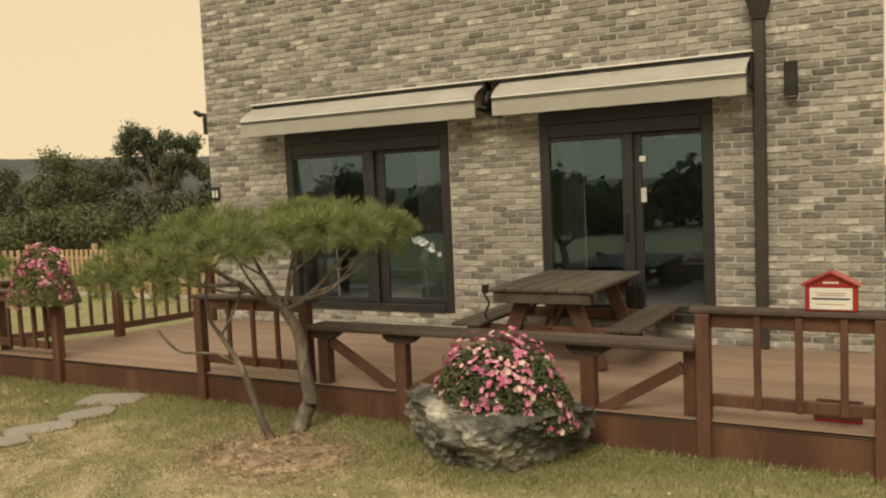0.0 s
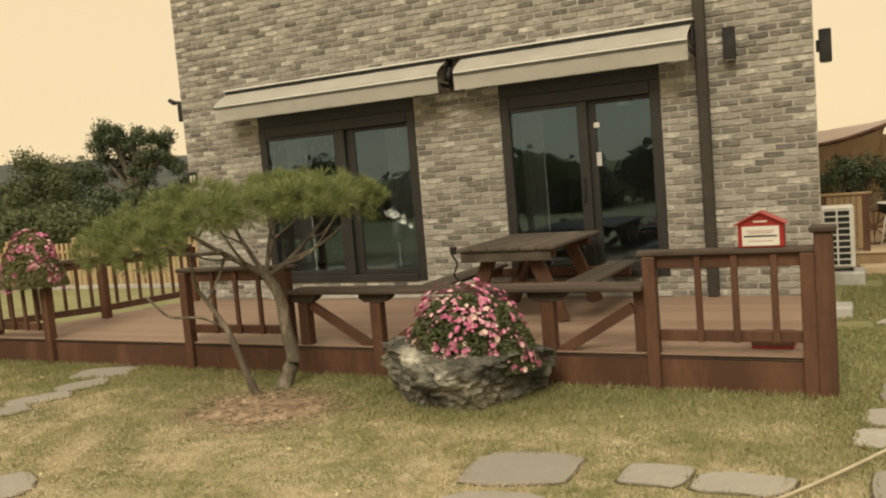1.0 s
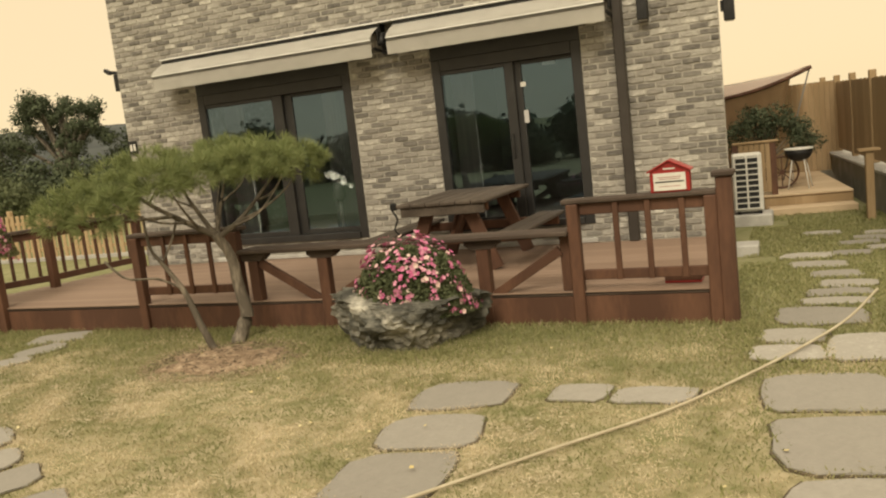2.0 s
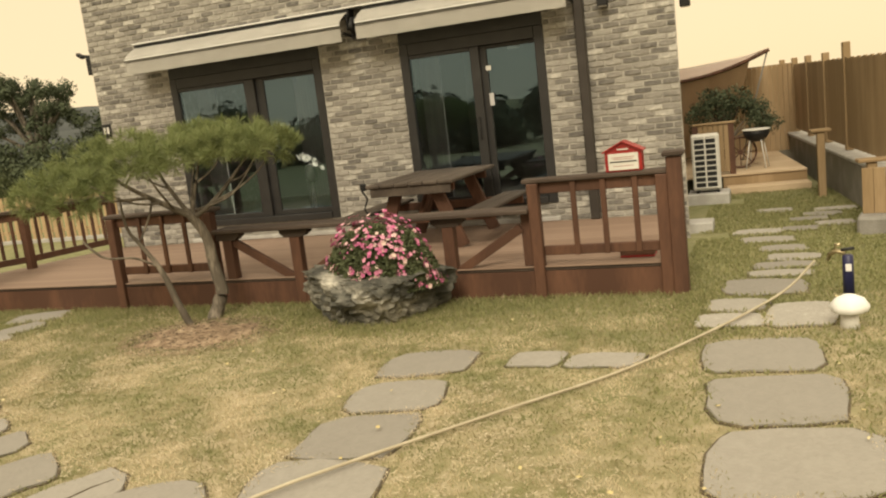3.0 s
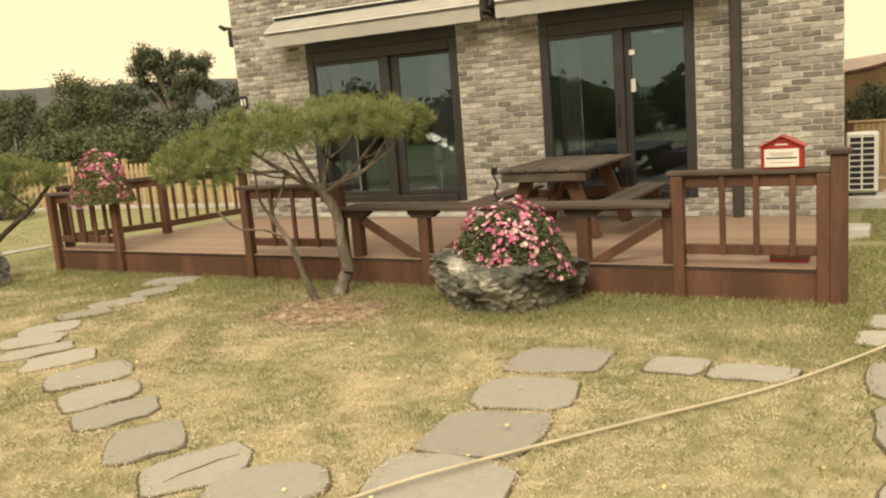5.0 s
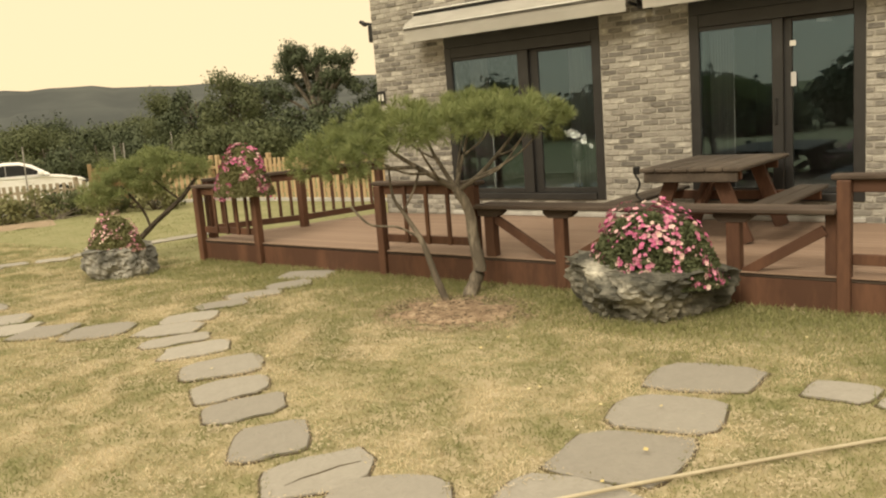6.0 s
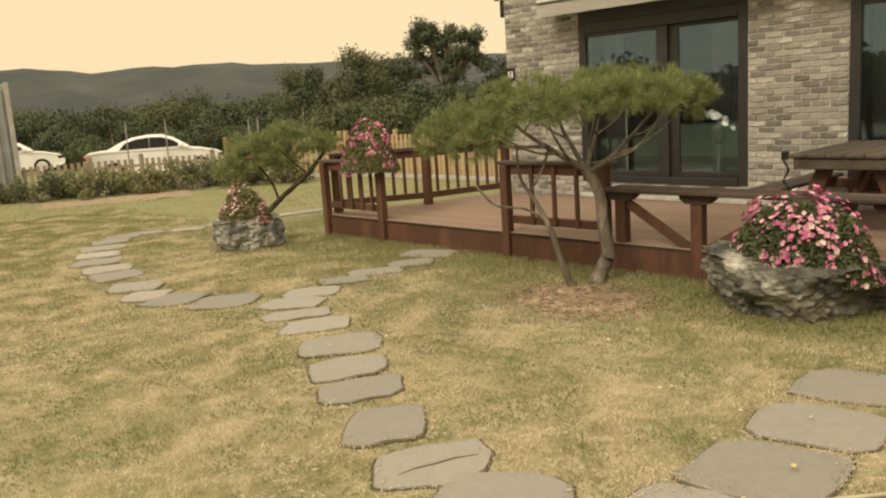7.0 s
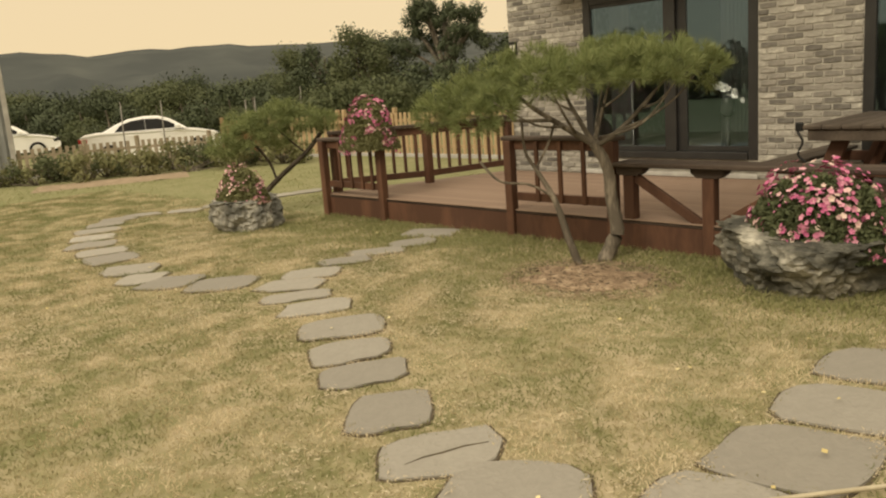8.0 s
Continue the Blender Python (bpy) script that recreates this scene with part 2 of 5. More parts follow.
def ground_material():
    m = bpy.data.materials.new("patchy_dry_lawn")
    m.use_nodes = True
    n, l = m.node_tree.nodes, m.node_tree.links
    b = n["Principled BSDF"]
    b.inputs["Roughness"].default_value = 0.95
    b.inputs["Specular IOR Level"].default_value = 0.1
    co = n.new("ShaderNodeTexCoord")
    ramps = []
    for s, d, stops in ((0.55, 4, [(0.38, (0.14, 0.152, 0.066)), (0.48, (0.245, 0.222, 0.13)), (0.60, (0.35, 0.30, 0.205))]),
                        (2.1, 6, [(0.40, (0.125, 0.135, 0.058)), (0.48, (0.25, 0.222, 0.128)), (0.57, (0.41, 0.345, 0.235))]),
                        (7.0, 8, [(0.36, (0.15, 0.155, 0.065)), (0.48, (0.25, 0.227, 0.125)), (0.62, (0.37, 0.318, 0.215))])):
        t = n.new("ShaderNodeTexNoise")
        t.inputs["Scale"].default_value, t.inputs["Detail"].default_value = s, d
        l.new(co.outputs["Object"], t.inputs["Vector"])
        r = n.new("ShaderNodeValToRGB")
        el = r.color_ramp.elements
        el.new(0.5)
        for e, (p, c) in zip(el, stops):
            e.position, e.color = p, (*c, 1)
        l.new(t.outputs["Fac"], r.inputs["Fac"])
        ramps.append(r)
    mx = n.new("ShaderNodeMix")
    mx.data_type = "RGBA"
    mx.inputs["Factor"].default_value = 0.5
    mx0 = n.new("ShaderNodeMix")
    mx0.data_type = "RGBA"
    mx0.inputs["Factor"].default_value = 0.6
    l.new(ramps[0].outputs["Color"], mx0.inputs["A"])
    l.new(ramps[1].outputs["Color"], mx0.inputs["B"])
    l.new(mx0.outputs["Result"], mx.inputs["A"])
    l.new(ramps[2].outputs["Color"], mx.inputs["B"])
    # the lawn turns greener towards the shrubs and along the deck
    sx = n.new("ShaderNodeSeparateXYZ")
    l.new(co.outputs["Object"], sx.inputs[0])
    far = n.new("ShaderNodeMapRange")
    far.inputs["From Min"].default_value, far.inputs["From Max"].default_value = -0.5, -6.5
    far.inputs["To Max"].default_value = 0.7
    l.new(sx.outputs["X"], far.inputs["Value"])
    grn = n.new("ShaderNodeMix")
    grn.data_type = "RGBA"
    grn.inputs["B"].default_value = (0.165, 0.175, 0.082, 1)
    by_deck = n.new("ShaderNodeMapRange")
    by_deck.inputs["From Min"].default_value, by_deck.inputs["From Max"].default_value = -4.6, -2.9
    by_deck.inputs["To Max"].default_value = 0.65
    l.new(sx.outputs["Y"], by_deck.inputs["Value"])
    most = n.new("ShaderNodeMath")
    most.operation = "MAXIMUM"
    l.new(far.outputs["Result"], most.inputs[0])
    l.new(by_deck.outputs["Result"], most.inputs[1])
    l.new(most.outputs[0], grn.inputs["Factor"])
    l.new(mx.outputs["Result"], grn.inputs["A"])
    l.new(grn.outputs["Result"], b.inputs["Base Color"])
    f = n.new("ShaderNodeTexNoise")
    f.inputs["Scale"].default_value, f.inputs["Detail"].default_value = 60, 6
    l.new(co.outputs["Object"], f.inputs["Vector"])
    bp = n.new("ShaderNodeBump")
    bp.inputs["Strength"].default_value, bp.inputs["Distance"].default_value = 0.5, 0.012
    l.new(f.outputs["Fac"], bp.inputs["Height"])
    l.new(bp.outputs["Normal"], b.inputs["Normal"])
    return m


M_lawn = ground_material()


# ---- building blocks ----
def mesh_of(bm, name, mat):
    me = bpy.data.meshes.new(name)
    bm.to_mesh(me)
    bm.free()
    me.materials.append(mat)
    return me


def part(name, bm, mat, parent=None, label=""):
    ob = new(name, mesh_of(bm, name, mat))
    if parent:
        ob.parent = parent
    return tagged(ob, label)


def thing(name, label, category, at=(0, 0, 0), group="", kind=""):
    ob = new(name)
    ob.location = at
    return tagged(ob, label, category, group, kind)


def box(x0, x1, y0, y1, z0, z1, bevel=0.006, bm=None):
    """A box between two corners, with softened edges."""
    fresh = bmesh.new()
    bmesh.ops.create_cube(fresh, size=1, matrix=Matrix.Translation(((x0 + x1) / 2, (y0 + y1) / 2, (z0 + z1) / 2)) @ Matrix.Diagonal((x1 - x0, y1 - y0, z1 - z0, 1)))
    if bevel:
        bmesh.ops.bevel(fresh, geom=fresh.edges[:], offset=bevel, segments=1, affect="EDGES")
    return fresh if bm is None else merge(bm, fresh)


def merge(bm, other):
    me = bpy.data.meshes.new("joined")
    other.to_mesh(me)
    other.free()
    bm.from_mesh(me)
    bpy.data.meshes.remove(me)
    return bm


def bar(a, b, w, h, bevel=0.005):
    """A squared timber from a to b, w wide and h high."""
    a, b = Vector(a), Vector(b)
    fresh = box(-w / 2, w / 2, -h / 2, h / 2, 0, (b - a).length, bevel)
    d = (b - a).normalized()
    side = d.cross(Vector((0, 0, 1)))
    side = side.normalized() if side.length > 0.01 else Vector((1, 0, 0))
    up = side.cross(d)
    m = Matrix((side, up, d)).transposed().to_4x4()
    fresh.transform(Matrix.Translation(a) @ m)
    return fresh


def tube(points, radii, seg=8, bm=None, wobble=0.0):
    """A tapered round limb along points."""
    bm = bm or bmesh.new()
    rings = []
    pts = [Vector(p) for p in points]
    for i, p in enumerate(pts):
        d = (pts[min(i + 1, len(pts) - 1)] - pts[max(i - 1, 0)]).normalized()
        s = d.cross(Vector((0.3, 0.1, 1))).normalized() if abs(d.z) < 0.95 else d.cross(Vector((1, 0, 0))).normalized()
        u = s.cross(d)
        r = radii[i] if isinstance(radii, (list, tuple)) else radii
        rings.append([bm.verts.new(p + (s * math.cos(k * math.tau / seg) + u * math.sin(k * math.tau / seg)) * r * (1 + random.uniform(-wobble, wobble))) for k in range(seg)])
    for a, b in zip(rings, rings[1:]):
        for k in range(seg):
            bm.faces.new((a[k], a[(k + 1) % seg], b[(k + 1) % seg], b[k])).smooth = True
    bm.faces.new(rings[0][::-1])
    bm.faces.new(rings[-1])
    return bm


def curve_points(pts, n=6):
    """Smooth points through pts."""
    pts = [Vector(p) for p in pts]
    out = []
    for i in range(len(pts) - 1):
        p0, p1, p2, p3 = pts[max(i - 1, 0)], pts[i], pts[i + 1], pts[min(i + 2, len(pts) - 1)]
        for k in range(n):
            t = k / n
            out.append(0.5 * (2 * p1 + (p2 - p0) * t + (2 * p0 - 5 * p1 + 4 * p2 - p3) * t * t + (3 * p1 - p0 - 3 * p2 + p3) * t ** 3))
    return out + [pts[-1]]


def cards(name, mat, centres, normals, ups, w, h, parent=None, label=""):
    """Many small pointed leaves or blades, each four-sided, as one mesh."""
    c, nrm, up = (np.asarray(a, float) for a in (centres, normals, ups))
    n = len(c)
    side = np.cross(up, nrm)
    side /= np.linalg.norm(side, axis=1)[:, None] + 1e-9
    w = np.broadcast_to(np.asarray(w, float), (n,))[:, None]
    h = np.broadcast_to(np.asarray(h, float), (n,))[:, None]
    v = np.stack([c - up * h / 2, c + side * w / 2, c + up * h / 2, c - side * w / 2], 1).reshape(-1, 3)
    me = bpy.data.meshes.new(name)
    me.from_pydata(v.tolist(), [], np.arange(4 * n).reshape(-1, 4).tolist())
    me.materials.append(mat)
    ob = new(name, me)
    if parent:
        ob.parent = parent
    return tagged(ob, label)


def unit(n, rng):
    v = rng.normal(size=(n, 3))
    return v / np.linalg.norm(v, axis=1)[:, None]


def crown(name, mat, clumps, per, leaf, seed, parent, flat=1.0):
    """Leaves gathered in clumps of (x, y, z, radius), thicker towards each clump's skin."""
    rng = np.random.default_rng(seed)
    c, nn, uu = [], [], []
    for x, y, z, r in clumps:
        k = max(12, int(per * r * r))
        d = unit(k, rng)
        rad = r * rng.uniform(0.45, 1.05, k)[:, None] * (1 + 0.25 * np.sin(5 * d[:, :1] + seed) * np.cos(4 * d[:, 2:]))
        c.append(np.array((x, y, z)) + d * rad * (1, 1, flat))
        o = d + unit(k, rng) * 0.55
        nn.append(o / np.linalg.norm(o, axis=1)[:, None])
        u = np.cross(nn[-1], unit(k, rng))
        uu.append(u / (np.linalg.norm(u, axis=1)[:, None] + 1e-9))
    c, nn, uu = np.concatenate(c), np.concatenate(nn), np.concatenate(uu)
    s = leaf * rng.uniform(0.6, 1.4, len(c))
    return cards(name, mat, c, nn, uu, s * 0.7, s, parent)


# ---- ground ----
def build_ground():
    bm = bmesh.new()
    bmesh.ops.create_grid(bm, x_segments=80, y_segments=80, size=1)
    for v in bm.verts:
        r = max(abs(v.co.x), abs(v.co.y))
        k = 12 + 1500 * r ** 6
        v.co = Vector((4 + v.co.x * k, -4 + v.co.y * k, 0))
        if r < 0.6:
            v.co.z = 0.012 * noise.noise(v.co * 0.9)
    tagged(part("ground", bm, M_lawn), "patchy lawn of dry yellow and green grass", "lawn", kind="structure")


build_ground()

# ---- house ----
HOUSE_W, HOUSE_D, HOUSE_H, DECK = 8.75, 8.0, 6.4, 0.32
DOORS = ((1.42, 3.98, 2.69, 2.99), (5.19, 7.15, 6.16, 6.37))
DOOR_Z0, DOOR_Z1, LINTEL = 0.555, 2.79, 2.95
COURSE, PITCH = 0.0745, 0.216


def build_walls():
    house = thing("house", "grey brick house with two glazed sliding doors", "house", kind="structure")
    bm = bmesh.new()
    xs = [0.0, *(v for d in DOORS for v in d[:2]), HOUSE_W]
    for i in range(0, 6, 2):
        box(xs[i], xs[i + 1], 0.006, 0.30, 0, HOUSE_H, 0, bm)
    for a, b, *_ in DOORS:
        box(a, b, 0.006, 0.30, 0, DOOR_Z0 - 0.001, 0, bm)
        box(a, b, 0.006, 0.30, LINTEL, HOUSE_H, 0, bm)
    for v in bm.verts:
        if v.co.x > HOUSE_W - 0.01 and v.co.y > 0.1:
            v.co.x -= 0.045  # the end face follows the east side
    tagged(part("wall_south", bm, M_mortar, house), "mortar bed of the brick front wall")
    for name, q in (("wall_east", (HOUSE_W - 0.34, HOUSE_W - 0.05, 0.304, HOUSE_D)), ("wall_west", (0.004, 0.3, 0.304, HOUSE_D)), ("wall_north", (0, HOUSE_W, HOUSE_D + 0.002, HOUSE_D + 0.3))):
        bm = box(*q, 0, HOUSE_H, 0)
        for v in bm.verts:
            if v.co.x > 1:
                v.co.x -= 0.115 * (v.co.y - 0.304)  # the east side runs inwards
        part(name, bm, M_brick, house)
    bm = box(-0.35, HOUSE_W + 0.35, -0.35, HOUSE_D + 0.65, HOUSE_H + 0.003, HOUSE_H + 0.25, 0.02)
    part("roof", bm, M_frame, house, "dark metal roof edge")
    part("inner_floor", box(0.31, 7.9, 0.305, 4.35, 0.30, 0.50, 0), M_room, house)
    part("inner_ceiling", box(0.31, 7.9, 0.305, 4.35, 2.9, 3.0, 0), M_room, house)
    part("inner_wall", box(0.31, 7.9, 4.2, 4.3, 0.505, 2.895, 0), M_room, house)
    part("inner_partition", box(4.5, 4.6, 0.306, 4.195, 0.505, 2.895, 0), M_room, house)
    return house


house = build_walls()


def build_door(a, b, m0, m1, number):
    door = thing("door_%d" % number, "charcoal framed two-pane sliding glass door", "sliding door", ((a + b) / 2, 0, DOOR_Z0), kind="structure")
    o = Vector(door.location)

    def put(name, bm, mat, parent=door, label=""):
        bm.transform(Matrix.Translation(-o))
        return part(name, bm, mat, parent, label)

    y0, y1 = -0.015, 0.11
    put("jamb", box(a, a + 0.12, y0, y1, DOOR_Z0, DOOR_Z1), M_frame)
    put("jamb", box(b - 0.12, b, y0, y1, DOOR_Z0, DOOR_Z1), M_frame)
    put("head", box(a + 0.121, b - 0.121, y0, y1, DOOR_Z1 - 0.15, DOOR_Z1), M_frame)
    put("lintel", box(a, b, y0 + 0.005, 0.25, DOOR_Z1 + 0.001, LINTEL, 0.004), M_frame, label="dark metal lintel panel")
    put("sill", box(a + 0.121, b - 0.121, y0 - 0.02, y1, DOOR_Z0, DOOR_Z0 + 0.09), M_frame)
    put("meeting_stile", box(m0, (m0 + m1) / 2 + 0.02, 0.0, 0.05, DOOR_Z0 + 0.091, DOOR_Z1 - 0.151), M_frame)
    put("meeting_stile", box((m0 + m1) / 2 - 0.02, m1, 0.055, 0.10, DOOR_Z0 + 0.091, DOOR_Z1 - 0.151), M_frame)
    for k, (p, q, y) in enumerate(((a + 0.121, m0 - 0.001, 0.02), (m1 + 0.001, b - 0.121, 0.075))):
        put("rail", box(p, q, y - 0.02, y + 0.025, DOOR_Z0 + 0.092, DOOR_Z0 + 0.16, 0.004), M_frame)
        put("rail", box(p, q, y - 0.02, y + 0.025, DOOR_Z1 - 0.20, DOOR_Z1 - 0.152, 0.004), M_frame)
        pane = put("pane", box(p, q, y, y + 0.006, DOOR_Z0 + 0.161, DOOR_Z1 - 0.201, 0), M_glass, label="clear reflecting glass")
        pane.visible_shadow = False
    put("handle", box(m0 + 0.03, m0 + 0.06, -0.03, -0.002, 1.45, 1.75, 0.008), M_black)
    put("threshold", box(a - 0.02, b + 0.02, -0.06, -0.018, DECK + 0.002, DECK + 0.06, 0.008), M_concrete, label="pale concrete strip")
    return door


for _i, _d in enumerate(DOORS):
    build_door(*_d, _i + 1)


def build_awning(x0, x1, over=0.03):
    aw = thing("awning", "half-closed awning with grey striped canvas", "awning", ((x0 + x1) / 2, 0, 3.2), "awnings over the doors")
    o = Vector(aw.location)

    def put(name, bm, mat, label=""):
        bm.transform(Matrix.Translation(-o))
        return part(name, bm, mat, aw, label)

    put("wall_rail", box(x0 - 0.02, x1 + 0.02, -0.17, -0.002, 3.25, 3.350, 0.01), M_black, "black cassette")
    put("cover_strip", box(x0 - 0.03, x1 + over, -0.20, -0.003, 3.352, 3.37, 0.006), M_white, "white cover strip")
    bm = bmesh.new()
    n = 24
    prof = [(-0.155, 3.312), (-0.30, 3.245), (-0.41, 3.175), (-0.43, 3.15), (-0.432, 3.03), (-0.425, 2.915)]
    rows = []
    for i in range(n + 1):
        x = x0 + (x1 - x0) * i / n
        rows.append([bm.verts.new((x, y + 0.003 * math.sin(i * 1.7), z + (0.003 * math.sin(i * 2.1) if j == 5 else 0))) for j, (y, z) in enumerate(prof)])
    for p, q in zip(rows, rows[1:]):
        for j in range(len(prof) - 1):
            bm.faces.new((p[j], q[j], q[j + 1], p[j + 1]))
    bmesh.ops.solidify(bm, geom=bm.faces[:], thickness=0.006)
    put("canvas", bm, M_canvas)
    put("front_bar", box(x0, x1, -0.445, -0.436, 3.118, 3.135, 0.003), M_white, "white front bar")
    put("stripe", box(x0, x1, -0.4442, -0.4365, 3.102, 3.109, 0.002), M_black, "thin dark stripe")
    put("stripe", box(x0, x1, -0.4442, -0.4365, 3.085, 3.091, 0.002), M_black, "thin dark stripe")
    for x in (x0 - 0.03, x1 + 0.005):
        put("end_plate", box(x, x + 0.025, -0.26, -0.004, 3.06, 3.249, 0.01), M_black)
        put("arm", bar((x + 0.012, -0.39, 3.02), (x + 0.012, -0.02, 2.98), 0.025, 0.04), M_black)


build_awning(1.03, 4.58, 0.185)
build_awning(4.80, 7.56)

# Bracket between the awnings
_t = thing("awning_bracket", "black metal joint bracket between two awnings", "bracket", (4.69, 0, 3.1))
part("plate", box(-0.05, 0.05, -0.25, -0.003, -0.16, 0.12, 0.01), M_black, _t)
part("knuckle", tube([(0, -0.26, -0.10), (0, -0.34, 0.0), (0.01, -0.30, 0.10)], [0.03, 0.04, 0.03]), M_black, _t)


def build_downpipe():
    p = thing("downpipe", "dark bronze square downpipe with a hopper head", "drainpipe", (7.63, -0.07, DECK))
    part("shaft", box(-0.06, 0.06, -0.05, 0.05, 0.0, 3.36, 0.015), M_pipe, p)
    bm = bmesh.new()
    bmesh.ops.create_cone(bm, cap_ends=True, segments=4, radius1=0.085, radius2=0.15, depth=0.18, matrix=Matrix.Translation((0, 0, 3.45)) @ Matrix.Rotation(radians(45), 4, "Z"))
    box(-0.11, 0.11, -0.07, 0.06, 3.541, 3.66, 0.01, bm)
    part("hopper", bm, M_pipe, p)
    part("upper_shaft", box(-0.05, 0.05, -0.04, 0.05, 3.662, HOUSE_H - DECK, 0.012), M_pipe, p)


build_downpipe()


def wall_lamp(x, y, z, out):
    w = thing("wall_lamp", "black box wall lamp, unlit, on the brick", "wall lamp", (x, y, z), "outdoor wall lamps")
    part("body", box(-0.06, 0.06, -0.06, 0.06, -0.17, 0.17, 0.008), M_black, w)
    part("lens", box(-0.045, 0.045, -0.045, 0.045, -0.178, -0.171, 0.002), M_offwhite, w, "pale lens")
    ox, oy = out
    part("back_plate", box(min(0.061 * ox, 0.09 * ox) if ox else -0.04, max(0.061 * ox, 0.09 * ox) if ox else 0.04,
                           min(0.061 * oy, 0.09 * oy) if oy else -0.04, max(0.061 * oy, 0.09 * oy) if oy else 0.04, -0.06, 0.06, 0.003), M_black, w)


wall_lamp(7.93, -0.09, 3.06, (0, 1))
wall_lamp(8.845, 0.25, 2.94, (-1, 0))
_n = thing("corner_floodlight", "black floodlight bracket on the house corner", "floodlight", (0.0, 0.08, 3.20))
part("body", box(-0.11, -0.001, -0.06, 0.06, -0.15, 0.11, 0.01), M_black, _n)
part("arm", bar((-0.05, 0, 0.125), (-0.26, 0, 0.165), 0.05, 0.05, 0.008), M_black, _n)
part("head", bar((-0.20, 0, 0.13), (-0.30, 0, 0.20), 0.08, 0.05, 0.008), M_black, _n)
_n = thing("number_plate", "small black house plate with two pale bars", "plate", (0.09, -0.012, 2.17))
part("plate", box(-0.09, 0.09, -0.012, 0.0, -0.1, 0.1, 0.004), M_black, _n)
for _x in (-0.03, 0.035):
    part("bar", box(_x - 0.02, _x + 0.02, -0.0155, -0.0125, -0.05, 0.05, 0.001), M_offwhite, _n, "pale bar")


# ---- inside the rooms ----
def curtain(x0, x1, y):
    bm = bmesh.new()
    n = 60
    for i in range(n + 1):
        x, f = x0 + (x1 - x0) * i / n, y + 0.035 * math.sin(i * 0.9)
        bm.verts.new((x, f, 0.52)), bm.verts.new((x, f, 2.6))
    v = list(bm.verts)
    for i in range(n):
        bm.faces.new((v[2 * i], v[2 * i + 2], v[2 * i + 3], v[2 * i + 1])).smooth = True
    bmesh.ops.solidify(bm, geom=bm.faces[:], thickness=0.004)
    tagged(part("curtain", bm, M_curtain), "grey curtain hanging in folds behind glass", "curtain", "curtains")


curtain(3.3, 3.75, 0.36)
curtain(1.6, 1.95, 0.36)
curtain(5.3, 5.6, 0.36)
_v = thing("flower_vase", "white artificial flowers in a dark vase behind glass", "vase", (3.47, 0.215, 0.525))
part("stand", tube([(0, 0, 0), (0, 0, 0.05), (0, 0, 0.06), (0, 0, 0.55)], [0.095, 0.09, 0.03, 0.03], 12), M_black, _v)
part("vase", tube([(0, 0, 0.551), (0, 0, 0.62), (0, 0, 0.75), (0, 0, 0.80)], [0.05, 0.09, 0.08, 0.06], 12), M_black, _v)
_r = np.random.default_rng(5)
_c = np.array((0.02, -0.02, 0.88)) + _r.normal(size=(40, 3)) * (0.10, 0.025, 0.03)
_c[:, 2] -= 0.5 * (_c[:, 0] - 0.02)
cards("bloom", M_white, _c, unit(40, _r), unit(40, _r), 0.07, 0.09, _v, "white petals")
_s = thing("ceiling_spot", "small white ceiling lamp inside the room", "lamp", (6.5, 0.9, 2.6))
part("shade", tube([(0, 0, 0), (0, 0, 0.1), (0, 0, 0.16)], [0.09, 0.08, 0.03], 14), M_white, _s)
part("rod", tube([(0, 0, 0.161), (0, 0, 0.298)], [0.01, 0.01], 6), M_black, _s)
_s = thing("door_sign", "small white paper sign fixed on the door stile", "sign", (6.385, 0.045, 2.35))
part("sheet", box(-0.035, 0.035, -0.004, 0.0, -0.03, 0.03, 0.001), M_offwhite, _s)
_s = thing("door_sign", "small white paper sign fixed on the door stile", "sign", (6.39, 0.045, 1.95))
part("sheet", box(-0.03, 0.03, -0.004, 0.0, -0.08, 0.08, 0.001), M_curtain, _s)


# ---- deck ----
DX0, DX1, DY0 = -1.15, 8.97, -2.84


def left_edge(y):
    """The slanting left side of the deck."""
    return DX0 + (y - DY0) / -DY0 * 1.1


def right_edge(y):
    """The east side of the deck runs inwards like the house."""
    return DX1 - 0.115 * (y - DY0)


def build_deck():
    deck = thing("deck", "red-brown timber deck in front of the house", "deck", kind="structure")
    bm = bmesh.new()
    for x in np.arange(0.2, 8.5, 0.6):
        box(x, x + 0.05, DY0 + 0.05, -0.02, 0.06, DECK - 0.03, 0, bm)
    part("joist_frame", bm, M_stain, deck)
    part("front_fascia", box(DX0 + 0.01, DX1, DY0 - 0.012, DY0 + 0.03, 0.0, DECK - 0.045, 0.006), M_stain, deck)
    part("front_nosing", box(DX0, DX1 + 0.01, DY0 - 0.02, DY0 + 0.03, DECK - 0.042, DECK - 0.004, 0.008), M_rail, deck)
    part("side_fascia", bar((right_edge(DY0) - 0.02, DY0 + 0.04, 0.145), (right_edge(0) - 0.02, -0.02, 0.145), 0.04, 0.28), M_stain, deck)
    part("side_fascia", bar((left_edge(DY0) + 0.03, DY0 + 0.04, 0.12), (left_edge(0) + 0.0, -0.02, 0.12), 0.04, 0.22), M_stain, deck)
    return deck


deck = build_deck()


def post(x, y, h, parent, base=0.0, cap=False, s=0.105):
    p = part("post", box(x - s / 2, x + s / 2, y - s / 2, y + s / 2, base, h, 0.008), M_stain, parent)
    if cap:
        part("cap", box(x - s * 0.72, x + s * 0.72, y - s * 0.72, y + s * 0.72, h + 0.001, h + 0.05, 0.012), M_rail, p, "dark post cap")
    return p


